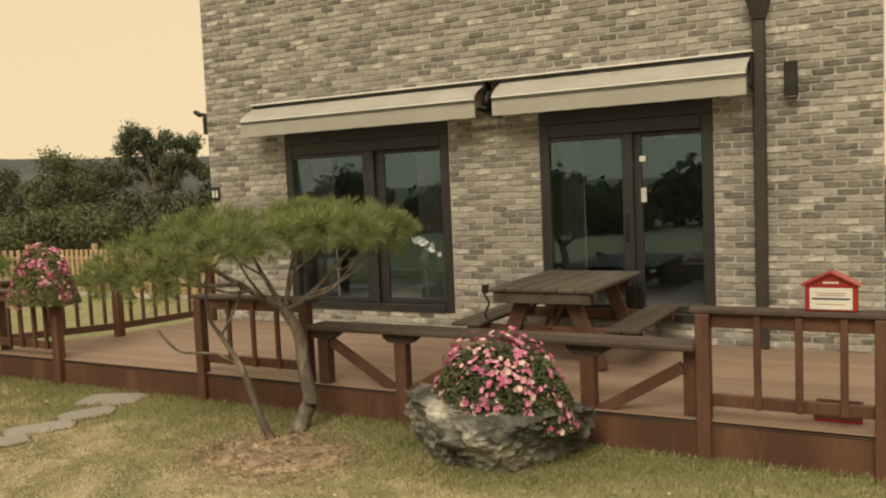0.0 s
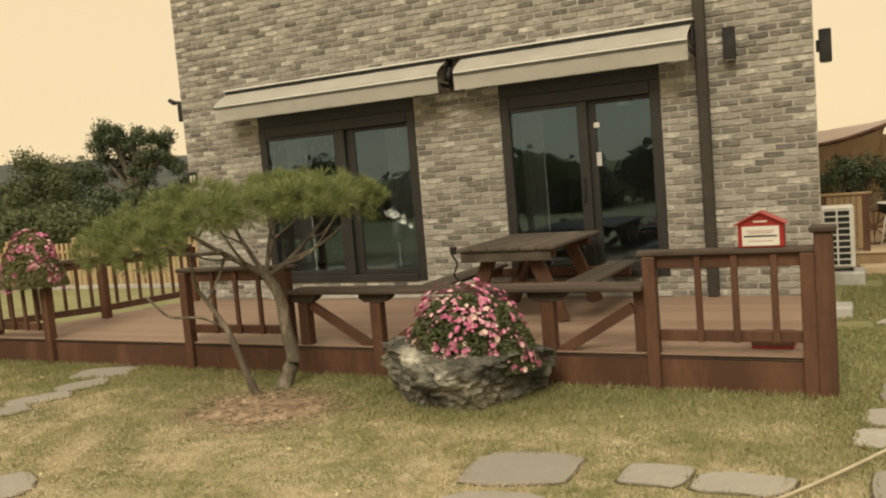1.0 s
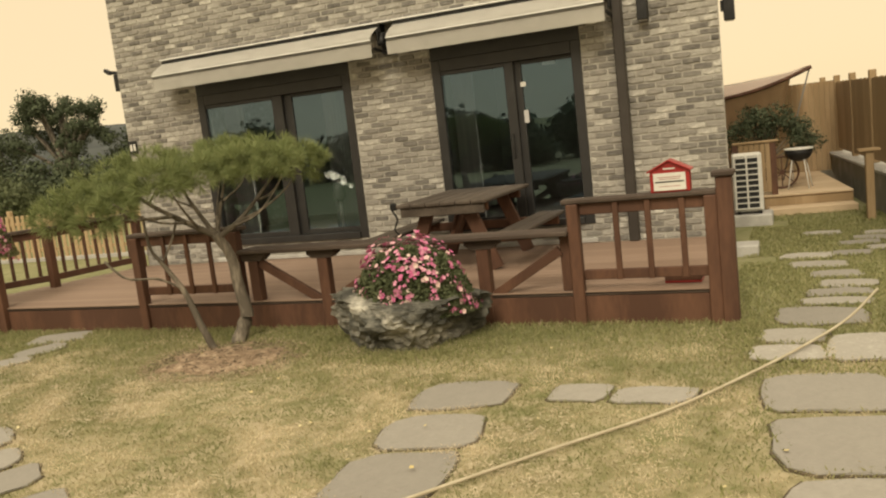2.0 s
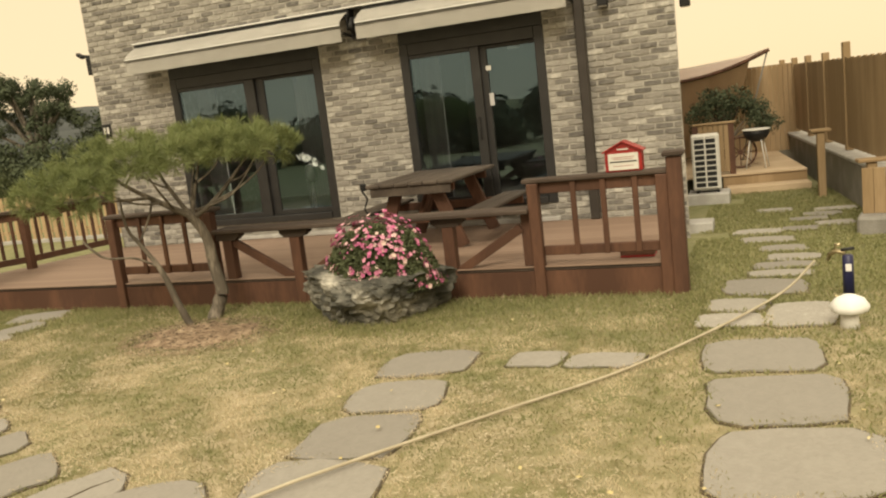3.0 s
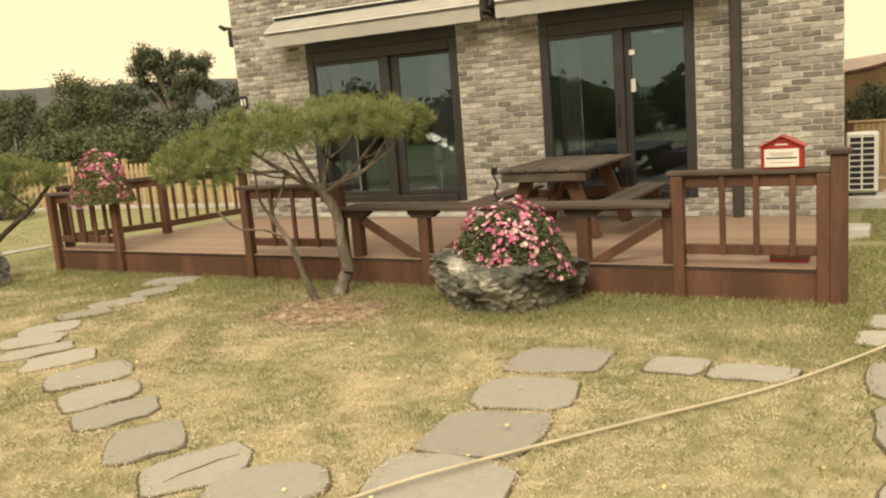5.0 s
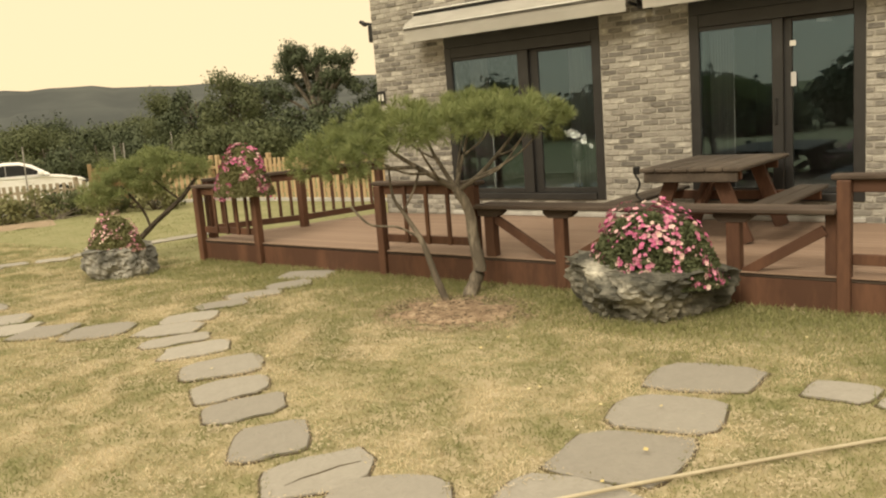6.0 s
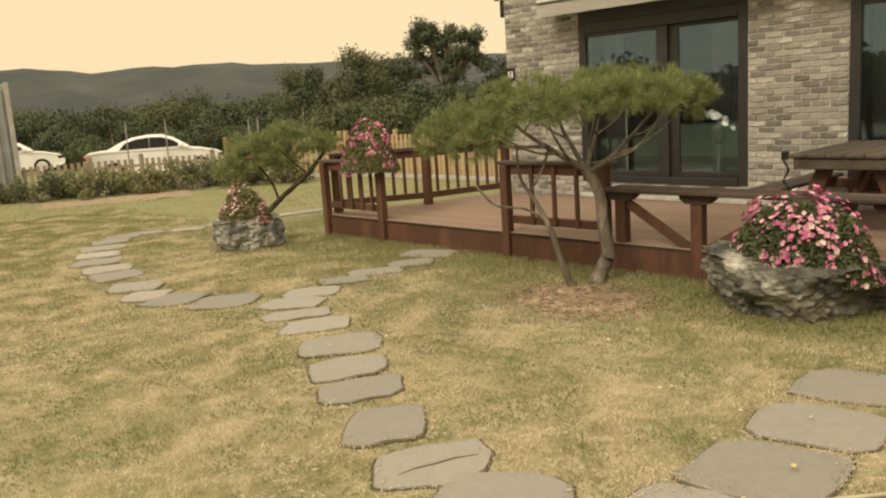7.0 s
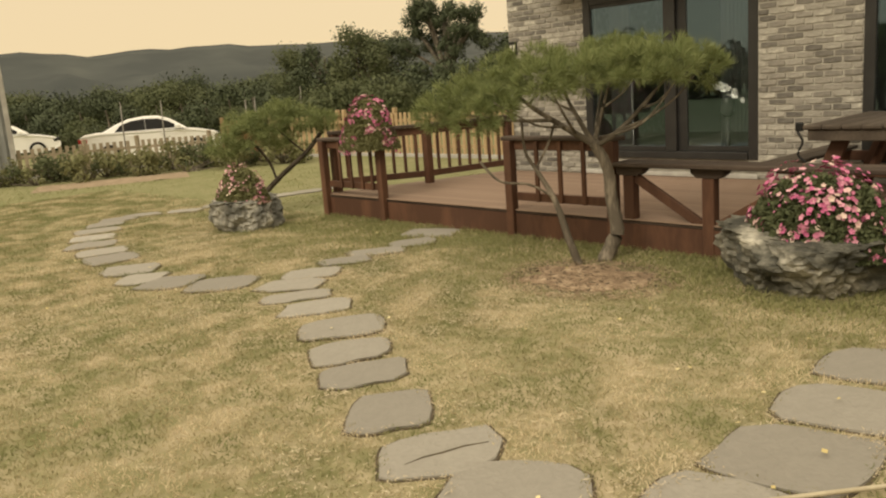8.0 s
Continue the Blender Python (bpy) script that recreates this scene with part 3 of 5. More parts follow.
def panel(x0, x1, y, top, names, bal, label, base=0.0):
    f = thing("railing", label, "railing", group="deck railings")
    for x in (x0, x1):
        post(x, y - 0.04, top - 0.045, f, base)
    part("top_rail", box(x0 - 0.10, x1 + 0.09, y - 0.075, y + 0.075, top - 0.044, top, 0.01), M_rail, f, "dark flat top board")
    part("upper_rail", box(x0 + 0.053, x1 - 0.053, y - 0.02, y + 0.02, top - 0.15, top - 0.046, 0.006), M_stain, f)
    part("lower_rail", box(x0 + 0.053, x1 - 0.053, y - 0.022, y + 0.022, DECK + 0.10, DECK + 0.19, 0.006), M_stain, f)
    for x in bal:
        part("baluster", box(x - 0.026, x + 0.026, y - 0.052, y - 0.0225, DECK + 0.10, top - 0.046, 0.005), M_stain, f)
    return f


YR = -2.81
panel(2.51, 3.89, YR, 1.135, "", (2.90, 3.22, 3.53), "stained wooden deck railing behind the small pine")
panel(-1.05, 0.23, YR - 0.02, 1.115, "", (-0.68, -0.44, -0.20, 0.02), "stained wooden deck railing carrying a flower box")
_f = panel(7.61, 8.80, YR, 1.165, "", (7.99, 8.27, 8.56), "stained wooden deck railing carrying a red letter box")
post(8.915, YR - 0.03, 1.27, _f, 0, True, 0.13)
post(7.50, YR + 0.05, 0.83, _f, DECK)


def side_railing():
    f = thing("railing", "stained wooden side railing with tall balusters", "railing", group="deck railings")
    stops = [Vector((-1.07, -2.66, 0)), Vector((-0.34, -1.52, 0)), Vector((-0.02, -0.12, 0))]
    top = 1.19
    up = Vector((0, 0, 1))
    for p in stops:
        post(p.x, p.y, top - 0.045, f, 0.0, False, 0.11)
    for a, b in zip(stops, stops[1:]):
        d = (b - a).normalized()
        part("top_rail", bar(a - d * 0.08 + up * (top - 0.022), b + up * (top - 0.022), 0.14, 0.044), M_rail, f, "dark flat top board")
        part("upper_rail", bar(a + d * 0.06 + up * (top - 0.10), b - d * 0.06 + up * (top - 0.10), 0.035, 0.10), M_stain, f)
        part("lower_rail", bar(a + d * 0.06 + up * (DECK + 0.14), b - d * 0.06 + up * (DECK + 0.14), 0.04, 0.09), M_stain, f)
        for k in range(7):
            p = a.lerp(b, (k + 1) / 8)
            part("baluster", bar(p + up * (DECK + 0.19), p + up * (top - 0.15), 0.05, 0.03), M_stain, f)


side_railing()


def bench():
    t = thing("bench", "long stained bench built along the deck edge", "bench")
    part("seat", box(3.96, 7.56, YR - 0.15, YR + 0.16, 0.845, 0.89, 0.01), M_rail, t, "dark weathered seat board")
    for x in (4.08, 4.94, 6.70):
        base = 0.0 if x > 4.3 else DECK
        part("leg", box(x - 0.06, x + 0.06, YR - 0.055, YR + 0.055, base, 0.755, 0.008), M_stain, t)
        bm = bmesh.new()
        v = [(-0.17, 0.844), (0.17, 0.844), (0.17, 0.80), (0.11, 0.756), (-0.11, 0.756), (-0.17, 0.80)]
        for y in (YR - 0.06, YR + 0.06):
            bm.faces.new([bm.verts.new((x + p, y, z)) for p, z in v])
        bm.verts.ensure_lookup_table()
        for k in range(6):
            bm.faces.new((bm.verts[k], bm.verts[(k + 1) % 6], bm.verts[6 + (k + 1) % 6], bm.verts[6 + k]))
        bmesh.ops.recalc_face_normals(bm, faces=bm.faces[:])
        part("corbel", bm, M_rail, t)
    # two real braces; the third bar stands in for a faint slanting shadow
    for a, b in (((4.14, 0.73), (4.87, 0.30)), ((5.01, 0.30), (5.74, 0.73)), ((6.78, 0.30), (7.45, 0.70))):
        part("brace", bar((a[0], YR, a[1]), (b[0], YR, b[1]), 0.05, 0.09), M_stain, t)


bench()


def picnic_table():
    t = thing("picnic_table", "weathered brown picnic table with attached benches", "table", (5.86, -0.98, DECK))
    L = 1.62
    for k in range(6):
        x = -0.54 + k * 0.181
        part("top_board", box(x, x + 0.175, -L / 2, L / 2, 0.765, 0.81, 0.012), M_table, t)
    part("apron", box(-0.50, 0.50, -L / 2 + 0.03, -L / 2 + 0.07, 0.66, 0.764, 0.006), M_table, t)
    for sx in (-1, 1):
        for k in range(2):
            x = sx * 0.80 + (k - 1) * 0.165
            part("seat_board", box(x, x + 0.158, -L / 2, L / 2, 0.41, 0.45, 0.01), M_table, t)
    for y in (-L / 2 + 0.22, L / 2 - 0.22):
        for sx in (-1, 1):
            part("leg", bar((sx * 0.52, y, 0.01), (sx * 0.22, y, 0.764), 0.06, 0.15), M_stain, t)
        part("cross_beam", box(-0.92, 0.92, y + 0.035, y + 0.085, 0.30, 0.408, 0.008), M_stain, t)
        part("top_beam", box(-0.46, 0.46, y + 0.035, y + 0.085, 0.66, 0.763, 0.008), M_stain, t)
    part("centre_brace", bar((0, -L / 2 + 0.26, 0.36), (0, -0.05, 0.74), 0.05, 0.08), M_stain, t)


picnic_table()

_l = thing("lead_hook", "black cord hanging from the picnic table edge", "cord", (5.28, -1.72, DECK + 0.45))
part("cord", tube(curve_points([(0, 0, 0.37), (-0.02, -0.03, 0.30), (0.03, -0.03, 0.2), (-0.02, -0.02, 0.08), (0.05, 0.0, 0.0)]), 0.012, 6), M_black, _l)
part("clip", box(-0.04, 0.03, -0.05, 0.0, 0.30, 0.385, 0.01), M_black, _l)


def mailbox():
    m = thing("letter_box", "red gabled letter box with a pale front panel", "letter box", (8.48, YR + 0.0, 1.167))
    bm = bmesh.new()
    pr = [(-0.165, 0), (0.165, 0), (0.165, 0.185), (0, 0.265), (-0.165, 0.185)]
    for y in (-0.06, 0.08):
        bm.faces.new([bm.verts.new((x, y, z)) for x, z in pr])
    bm.verts.ensure_lookup_table()
    for k in range(5):
        bm.faces.new((bm.verts[k], bm.verts[(k + 1) % 5], bm.verts[5 + (k + 1) % 5], bm.verts[5 + k]))
    bmesh.ops.recalc_face_normals(bm, faces=bm.faces[:])
    bmesh.ops.bevel(bm, geom=bm.edges[:], offset=0.006, segments=1, affect="EDGES")
    part("body", bm, M_red, m)
    for s in (-1, 1):
        part("roof_panel", bar((s * 0.185, 0.01, 0.178), (0.0, 0.01, 0.272), 0.19, 0.014, 0.003), M_red, m)
    part("front_panel", box(-0.135, 0.135, -0.068, -0.0605, 0.015, 0.165, 0.003), M_offwhite, m, "pale painted front panel")
    part("slot", box(-0.12, 0.12, -0.0715, -0.0685, 0.085, 0.096, 0.001), M_black, m, "dark posting slot")
    for _z, _w in ((0.128, 0.10), (0.112, 0.085), (0.05, 0.09)):
        part("text_bar", box(-_w, _w, -0.0705, -0.0685, _z, _z + 0.004, 0.001), M_red, m, "thin red line of writing")
    part("name_bar", box(-0.05, 0.05, -0.0635, -0.0606, 0.195, 0.207, 0.001), M_offwhite, m, "small pale bar")


mailbox()
_b = thing("red_tray", "dull red wooden tray on the deck boards", "tray", (8.50, -2.52, DECK))
part("base", box(-0.16, 0.16, -0.1, 0.1, 0.0, 0.02, 0.004), M_red, _b)
for _q in ((-0.16, 0.16, -0.1, -0.08), (-0.16, 0.16, 0.08, 0.1), (-0.16, -0.14, -0.079, 0.079), (0.14, 0.16, -0.079, 0.079)):
    part("side", box(*_q, 0.021, 0.12, 0.004), M_stain, _b)


# ---- flowers and boulders ----
def boulder(name, label, at, size, seed, mat):
    r = thing(name, label, "boulder", at)
    bm = bmesh.new()
    bmesh.ops.create_icosphere(bm, subdivisions=5, radius=1)
    off = Vector((seed * 3.1, seed * 1.7, seed))
    rng = random.Random(seed)
    planes = []
    for _ in range(11):
        n = Vector((rng.gauss(0, 1), rng.gauss(0, 1), rng.gauss(0.25, 0.6))).normalized()
        planes.append((n, rng.uniform(0.56, 0.84)))
    for v in bm.verts:
        d = v.co.normalized()
        p = d * (1 + 0.16 * noise.noise(d * 1.3 + off))
        for n, k in planes:
            over = p.dot(n) - k
            if over > 0:
                p -= n * over * 0.96
        q = Vector((p.x * size[0], p.y * size[1], p.z * size[2])) * 2.2 + off
        p += d * (0.10 * noise.noise(q * 1.5) + 0.14 * abs(noise.noise(q * 3.0)) + 0.075 * noise.noise(q * 7) + 0.045 * noise.noise(q * 16))
        z = p.z if p.z < 0.36 else 0.36 + (p.z - 0.36) * 0.3
        z -= 0.07 * p.x
        under = 1.02 - 0.34 * max(0.0, 0.0 - z)
        v.co = Vector((p.x * size[0] / 1.72 * under, p.y * size[1] / 1.72 * under, (max(-0.6, z) + 0.6) / 1.2 * size[2]))
    for f in bm.faces:
        f.smooth = False
    part("stone", bm, mat, r)
    return r


def flowers(name, label, at, rad, high, n, seed, droop=0.0, shoulder=2.2, petal=None, bloom=(0.016, 0.040), leaf=None):
    """A mounded plant: leaves, stems and five-petalled blossoms."""
    rng = np.random.default_rng(seed)
    t = thing(name, label, "flowers", at)
    k = n * 13
    th, rr = rng.uniform(0, math.tau, k), np.sqrt(rng.uniform(0, 1, k))
    zz = rng.uniform(0, 1, k) * (1 - rr ** shoulder)
    c = np.stack([rr * np.cos(th) * rad[0], rr * np.sin(th) * rad[1], zz * high - droop * rr ** 3], 1)
    nn = unit(k, rng) + (0, 0, 0.8)
    cards("foliage", leaf or M_leaf_pale, c, nn / np.linalg.norm(nn, axis=1)[:, None], unit(k, rng), 0.028, 0.06, t, "small green leaves")
    bm = bmesh.new()
    for _ in range(max(8, n // 8)):
        a, q = rng.uniform(0, math.tau), rng.uniform(0.1, 0.8)
        e = Vector((q * math.cos(a) * rad[0], q * math.sin(a) * rad[1], high * (1 - q ** 2)))
        tube([(e.x * 0.3, e.y * 0.3, 0), (e.x * 0.7, e.y * 0.7, e.z * 0.6), e], [0.006, 0.004, 0.002], 4, bm)
    part("stalk_tuft", bm, M_leaf_pale, t)
    th, rr = rng.uniform(0, math.tau, n), np.sqrt(rng.uniform(0, 1, n)) * 1.05
    c = np.stack([rr * np.cos(th) * rad[0], rr * np.sin(th) * rad[1], (1 - np.minimum(rr, 1) ** shoulder) * high * rng.uniform(0.7, 1.12, n) + 0.02 - droop * rr ** 3], 1)
    c[:, 2] *= 1 + 0.22 * np.sin(th * 3 + seed) * np.minimum(rr, 1)
    gap = np.array([noise.noise(Vector(p) * 6.5 + Vector((seed, 0, 0))) for p in c])
    c, n = c[gap > -0.03], int((gap > -0.03).sum())
    out = c - np.array((0, 0, high * 0.2))
    out = out / np.linalg.norm(out, axis=1)[:, None] + unit(n, rng) * 0.5
    out /= np.linalg.norm(out, axis=1)[:, None]
    v, f = [], []
    for p, d in zip(c, out):
        s = np.cross(d, (0.2, 0.3, 1.0))
        s /= np.linalg.norm(s)
        u = np.cross(d, s)
        r0 = rng.uniform(*bloom)
        i0 = len(v)
        v.append(p)
        for q in range(10):
            a, rr1 = q * math.tau / 10, r0 * (1.0 if q % 2 == 0 else 0.72)
            v.append(p + rr1 * (math.cos(a) * s + math.sin(a) * u) + d * r0 * 0.3)
        f += [(i0, i0 + 1 + q, i0 + 1 + (q + 1) % 10) for q in range(10)]
    me = bpy.data.meshes.new("bloom")
    me.from_pydata([tuple(p) for p in v], [], f)
    me.materials.append(petal or M_petal)
    ob = new("bloom", me)
    ob.parent = t
    tagged(ob, "pink and white blossoms", kind="stuff")
    return t


boulder("planter_rock", "large dark veined boulder hollowed as a planter", (6.10, -3.36, -0.03), (1.50, 0.94, 0.56), 2, M_rock)
flowers("petunias", "mound of pink and white petunias in a boulder", (6.16, -3.34, 0.34), (0.64, 0.42), 0.56, 1700, 11, droop=0.03, shoulder=3.2, bloom=(0.013, 0.033), leaf=M_leaf)
boulder("planter_rock", "small grey rock planter with flowers in it", (-1.38, -4.0, -0.03), (1.06, 0.88, 0.52), 5, M_rock_pale)
flowers("petunias", "straggly pink flowers in the small rock", (-1.46, -4.0, 0.40), (0.44, 0.36), 0.42, 1000, 12, droop=0.05, shoulder=2.6, petal=M_petal_pale, bloom=(0.010, 0.024))
_fb = thing("flower_box", "dark trough for flowers on the deck railing", "planter", (-0.02, YR - 0.02, 1.117))
part("trough", box(-0.46, 0.46, -0.09, 0.09, 0.0, 0.14, 0.012), M_rail, _fb)
flowers("petunias", "pink and white trailing flowers on the railing", (0.0, YR - 0.04, 1.20), (0.52, 0.30), 0.42, 1500, 13, droop=0.22, shoulder=2.6, bloom=(0.011, 0.030))


# ---- trees ----
def pine():
    t = thing("garden_pine", "small trained pine with a flat needle crown", "tree", (4.16, -3.36, 0))
    bm = bmesh.new()
    r, f = Vector((0.69, 0.72, 0)), Vector((-0.72, 0.69, 0))

    def at(s, z, d=0.0):
        return r * s + f * d + Vector((0, 0, z))

    tube(curve_points([at(-0.03, -0.02), at(0.05, 0.14, 0.02), at(0.11, 0.30), at(0.07, 0.58, 0.02), at(0.04, 0.88), at(-0.08, 1.14)]), [0.078 - 0.001 * i for i in range(31)], 10, bm, 0.10)
    limbs = [([at(-0.07, 1.12), at(-0.35, 1.30, 0.05), at(-0.66, 1.52, -0.05), at(-0.85, 1.72, 0.1)], 0.036),
             ([at(-0.06, 1.10), at(0.14, 1.24, -0.1), at(0.36, 1.42, 0.0), at(0.62, 1.66, 0.1), at(0.82, 1.76, 0.0)], 0.030),
             ([at(-0.08, 1.12), at(-0.20, 1.36, 0.1), at(-0.30, 1.58, 0.15), at(-0.34, 1.78, 0.2)], 0.028),
             ([at(-0.07, 1.13), at(0.02, 1.38, 0.15), at(0.10, 1.66, 0.1), at(0.16, 1.84, 0.1)], 0.024),
             ([at(-0.45, 1.37), at(-0.80, 1.40, -0.15), at(-1.15, 1.46, -0.1), at(-1.40, 1.52, 0.0)], 0.020),
             ([at(0.0, 1.18), at(0.30, 1.30, -0.3), at(0.55, 1.58, -0.35)], 0.017),
             ([at(-0.25, 1.24), at(-0.40, 1.46, -0.3), at(-0.52, 1.70, -0.4)], 0.017),
             ([at(-0.66, 1.52), at(-0.78, 1.62, 0.25), at(-0.90, 1.74, 0.3)], 0.015),
             ([at(-0.07, 1.14), at(0.02, 1.38, 0.35), at(0.12, 1.68, 0.5)], 0.017),
             ([at(0.14, 1.24, -0.1), at(0.40, 1.34, -0.15), at(0.66, 1.50, -0.1), at(0.86, 1.68, 0.0)], 0.016),
             ([at(-0.35, 1.30), at(-0.60, 1.34, -0.2), at(-0.82, 1.46, -0.3), at(-1.0, 1.58, -0.3)], 0.014),
             ([at(0.06, 1.46, 0.1), at(0.26, 1.58, 0.2), at(0.40, 1.76, 0.3)], 0.013),
             ([at(-0.22, 1.42, 0.1), at(-0.42, 1.54, 0.2), at(-0.60, 1.74, 0.25)], 0.013),
             ([at(0.36, 1.42), at(0.48, 1.48, -0.2), at(0.62, 1.66, -0.3)], 0.011),
             ([at(-0.66, 1.52), at(-0.58, 1.66, -0.1), at(-0.45, 1.80, -0.1)], 0.011)]
    for pts, rad in limbs:
        c = curve_points(pts, 5)
        tube(c, [max(0.006, rad * (1 - 0.75 * i / len(c))) for i in range(len(c))], 7, bm, 0.08)
    part("trunk", bm, M_bark, t, "grey flaking bark")
    bm = bmesh.new()
    tube(curve_points([at(-0.27, -0.02, -0.08), at(-0.37, 0.28, -0.08), at(-0.46, 0.6, -0.05), at(-0.60, 0.88, -0.02), at(-0.72, 1.10, 0), at(-0.74, 1.42, 0)]), [0.042 - 0.0011 * i for i in range(31)], 8, bm, 0.1)
    tube(curve_points([at(-0.48, 0.66, -0.05), at(-0.70, 0.80, -0.1), at(-0.98, 0.86, -0.15), at(-1.15, 1.05, -0.12)]), [0.018, 0.016] + [0.012] * 17, 6, bm, 0.1)
    tube(curve_points([at(-0.62, 0.95, 0), at(-0.5, 1.15, 0.05), at(-0.42, 1.35, 0.1)]), 0.012, 6, bm, 0.1)
    part("second_trunk", bm, M_bark, t)
    # needle pads
    rng = np.random.default_rng(3)
    pads = [(-1.52, 1.50, 0.0, 0.20, 0.15), (-1.28, 1.60, 0.1, 0.30, 0.20), (-1.16, 1.44, -0.2, 0.25, 0.15), (-0.95, 1.76, 0.05, 0.30, 0.20), (-0.98, 1.56, -0.28, 0.22, 0.14), (-0.95, 1.66, 0.42, 0.26, 0.17),
            (-0.60, 1.84, 0.0, 0.32, 0.19), (-0.55, 1.74, -0.40, 0.28, 0.16), (-0.55, 1.78, 0.45, 0.30, 0.17), (-0.20, 1.84, 0.15, 0.32, 0.18), (-0.15, 1.78, -0.40, 0.28, 0.16), (0.15, 1.88, 0.1, 0.34, 0.19),
            (0.20, 1.80, -0.42, 0.28, 0.16), (0.15, 1.83, 0.55, 0.30, 0.17), (0.50, 1.87, -0.05, 0.32, 0.19), (0.55, 1.77, -0.38, 0.26, 0.16), (0.55, 1.82, 0.42, 0.28, 0.17), (0.82, 1.80, 0.0, 0.27, 0.18), (1.00, 1.72, 0.05, 0.17, 0.14)]
    C, U, N = [], [], []
    for s, z, d, rad, th in pads:
        tufts = int(175 * rad)
        q = unit(tufts, rng)
        q *= rng.uniform(0.3, 1.0, tufts)[:, None] ** 0.5
        q = np.stack([q[:, 0] * rad, q[:, 1] * rad, q[:, 2] * th], 1)
        base = np.array(r * s + f * d) + (0, 0, z) + q
        ax = q / (np.linalg.norm(q, axis=1)[:, None] + 1e-6) * 0.75 + (0, 0, 0.5) + unit(tufts, rng) * 0.3
        for b0, a0 in zip(base, ax):
            k = 36
            dirs = a0 / np.linalg.norm(a0) * 1.15 + unit(k, rng)
            dirs /= np.linalg.norm(dirs, axis=1)[:, None]
            C.append(b0 + dirs * 0.06)
            U.append(dirs)
            N.append(unit(k, rng))
    C, U, N = np.concatenate(C), np.concatenate(U), np.concatenate(N)
    cards("crown", M_needle, C, N, U, 0.0055, rng.uniform(0.09, 0.16, len(C)), t, "olive green needle pads")


pine()


def leaning_pine():
    t = thing("garden_pine", "young pine leaning over the small rock planter", "tree", (-2.35, -3.35, 0))
    bm = bmesh.new()
    tube(curve_points([(0, 0, -0.02), (0.1, 0.12, 0.25), (0.22, 0.42, 0.55), (0.30, 0.85, 0.85), (0.36, 1.15, 1.15)]), [0.052 - 0.001 * i for i in range(25)], 8, bm, 0.1)
    tube(curve_points([(0.2, 0.35, 0.5), (0.1, 0.3, 0.8), (-0.05, 0.1, 1.15)]), 0.02, 6, bm, 0.1)
    tube(curve_points([(0.3, 0.85, 0.85), (0.15, 0.7, 1.05), (0.05, 0.5, 1.3)]), 0.015, 6, bm, 0.1)
    part("trunk", bm, M_darkbark, t)
    rng = np.random.default_rng(8)
    C, U, N = [], [], []
    for x, y, z, rad in ((0.0, 0.0, 1.18, 0.34), (0.05, 0.4, 1.36, 0.38), (0.2, 0.85, 1.35, 0.36), (0.35, 1.2, 1.3, 0.26), (-0.1, 0.6, 1.12, 0.32), (-0.15, -0.25, 1.05, 0.30), (-0.3, 0.2, 1.35, 0.34), (0.0, 0.7, 1.52, 0.28)):
        n = int(260 * rad)
        q = unit(n, rng) * rng.uniform(0.3, 1, n)[:, None] ** 0.5 * (rad, rad, rad * 0.6)
        for b0 in q:
            k = 26
            d = unit(k, rng) + (0, 0, 0.5)
            d /= np.linalg.norm(d, axis=1)[:, None]
            C.append(np.array((x, y, z)) + b0 + d * 0.05)
            U.append(d)
            N.append(unit(k, rng))
    C, U, N = np.concatenate(C), np.concatenate(U), np.concatenate(N)
    cards("crown", M_needle, C, N, U, 0.007, rng.uniform(0.08, 0.13, len(C)), t)


leaning_pine()


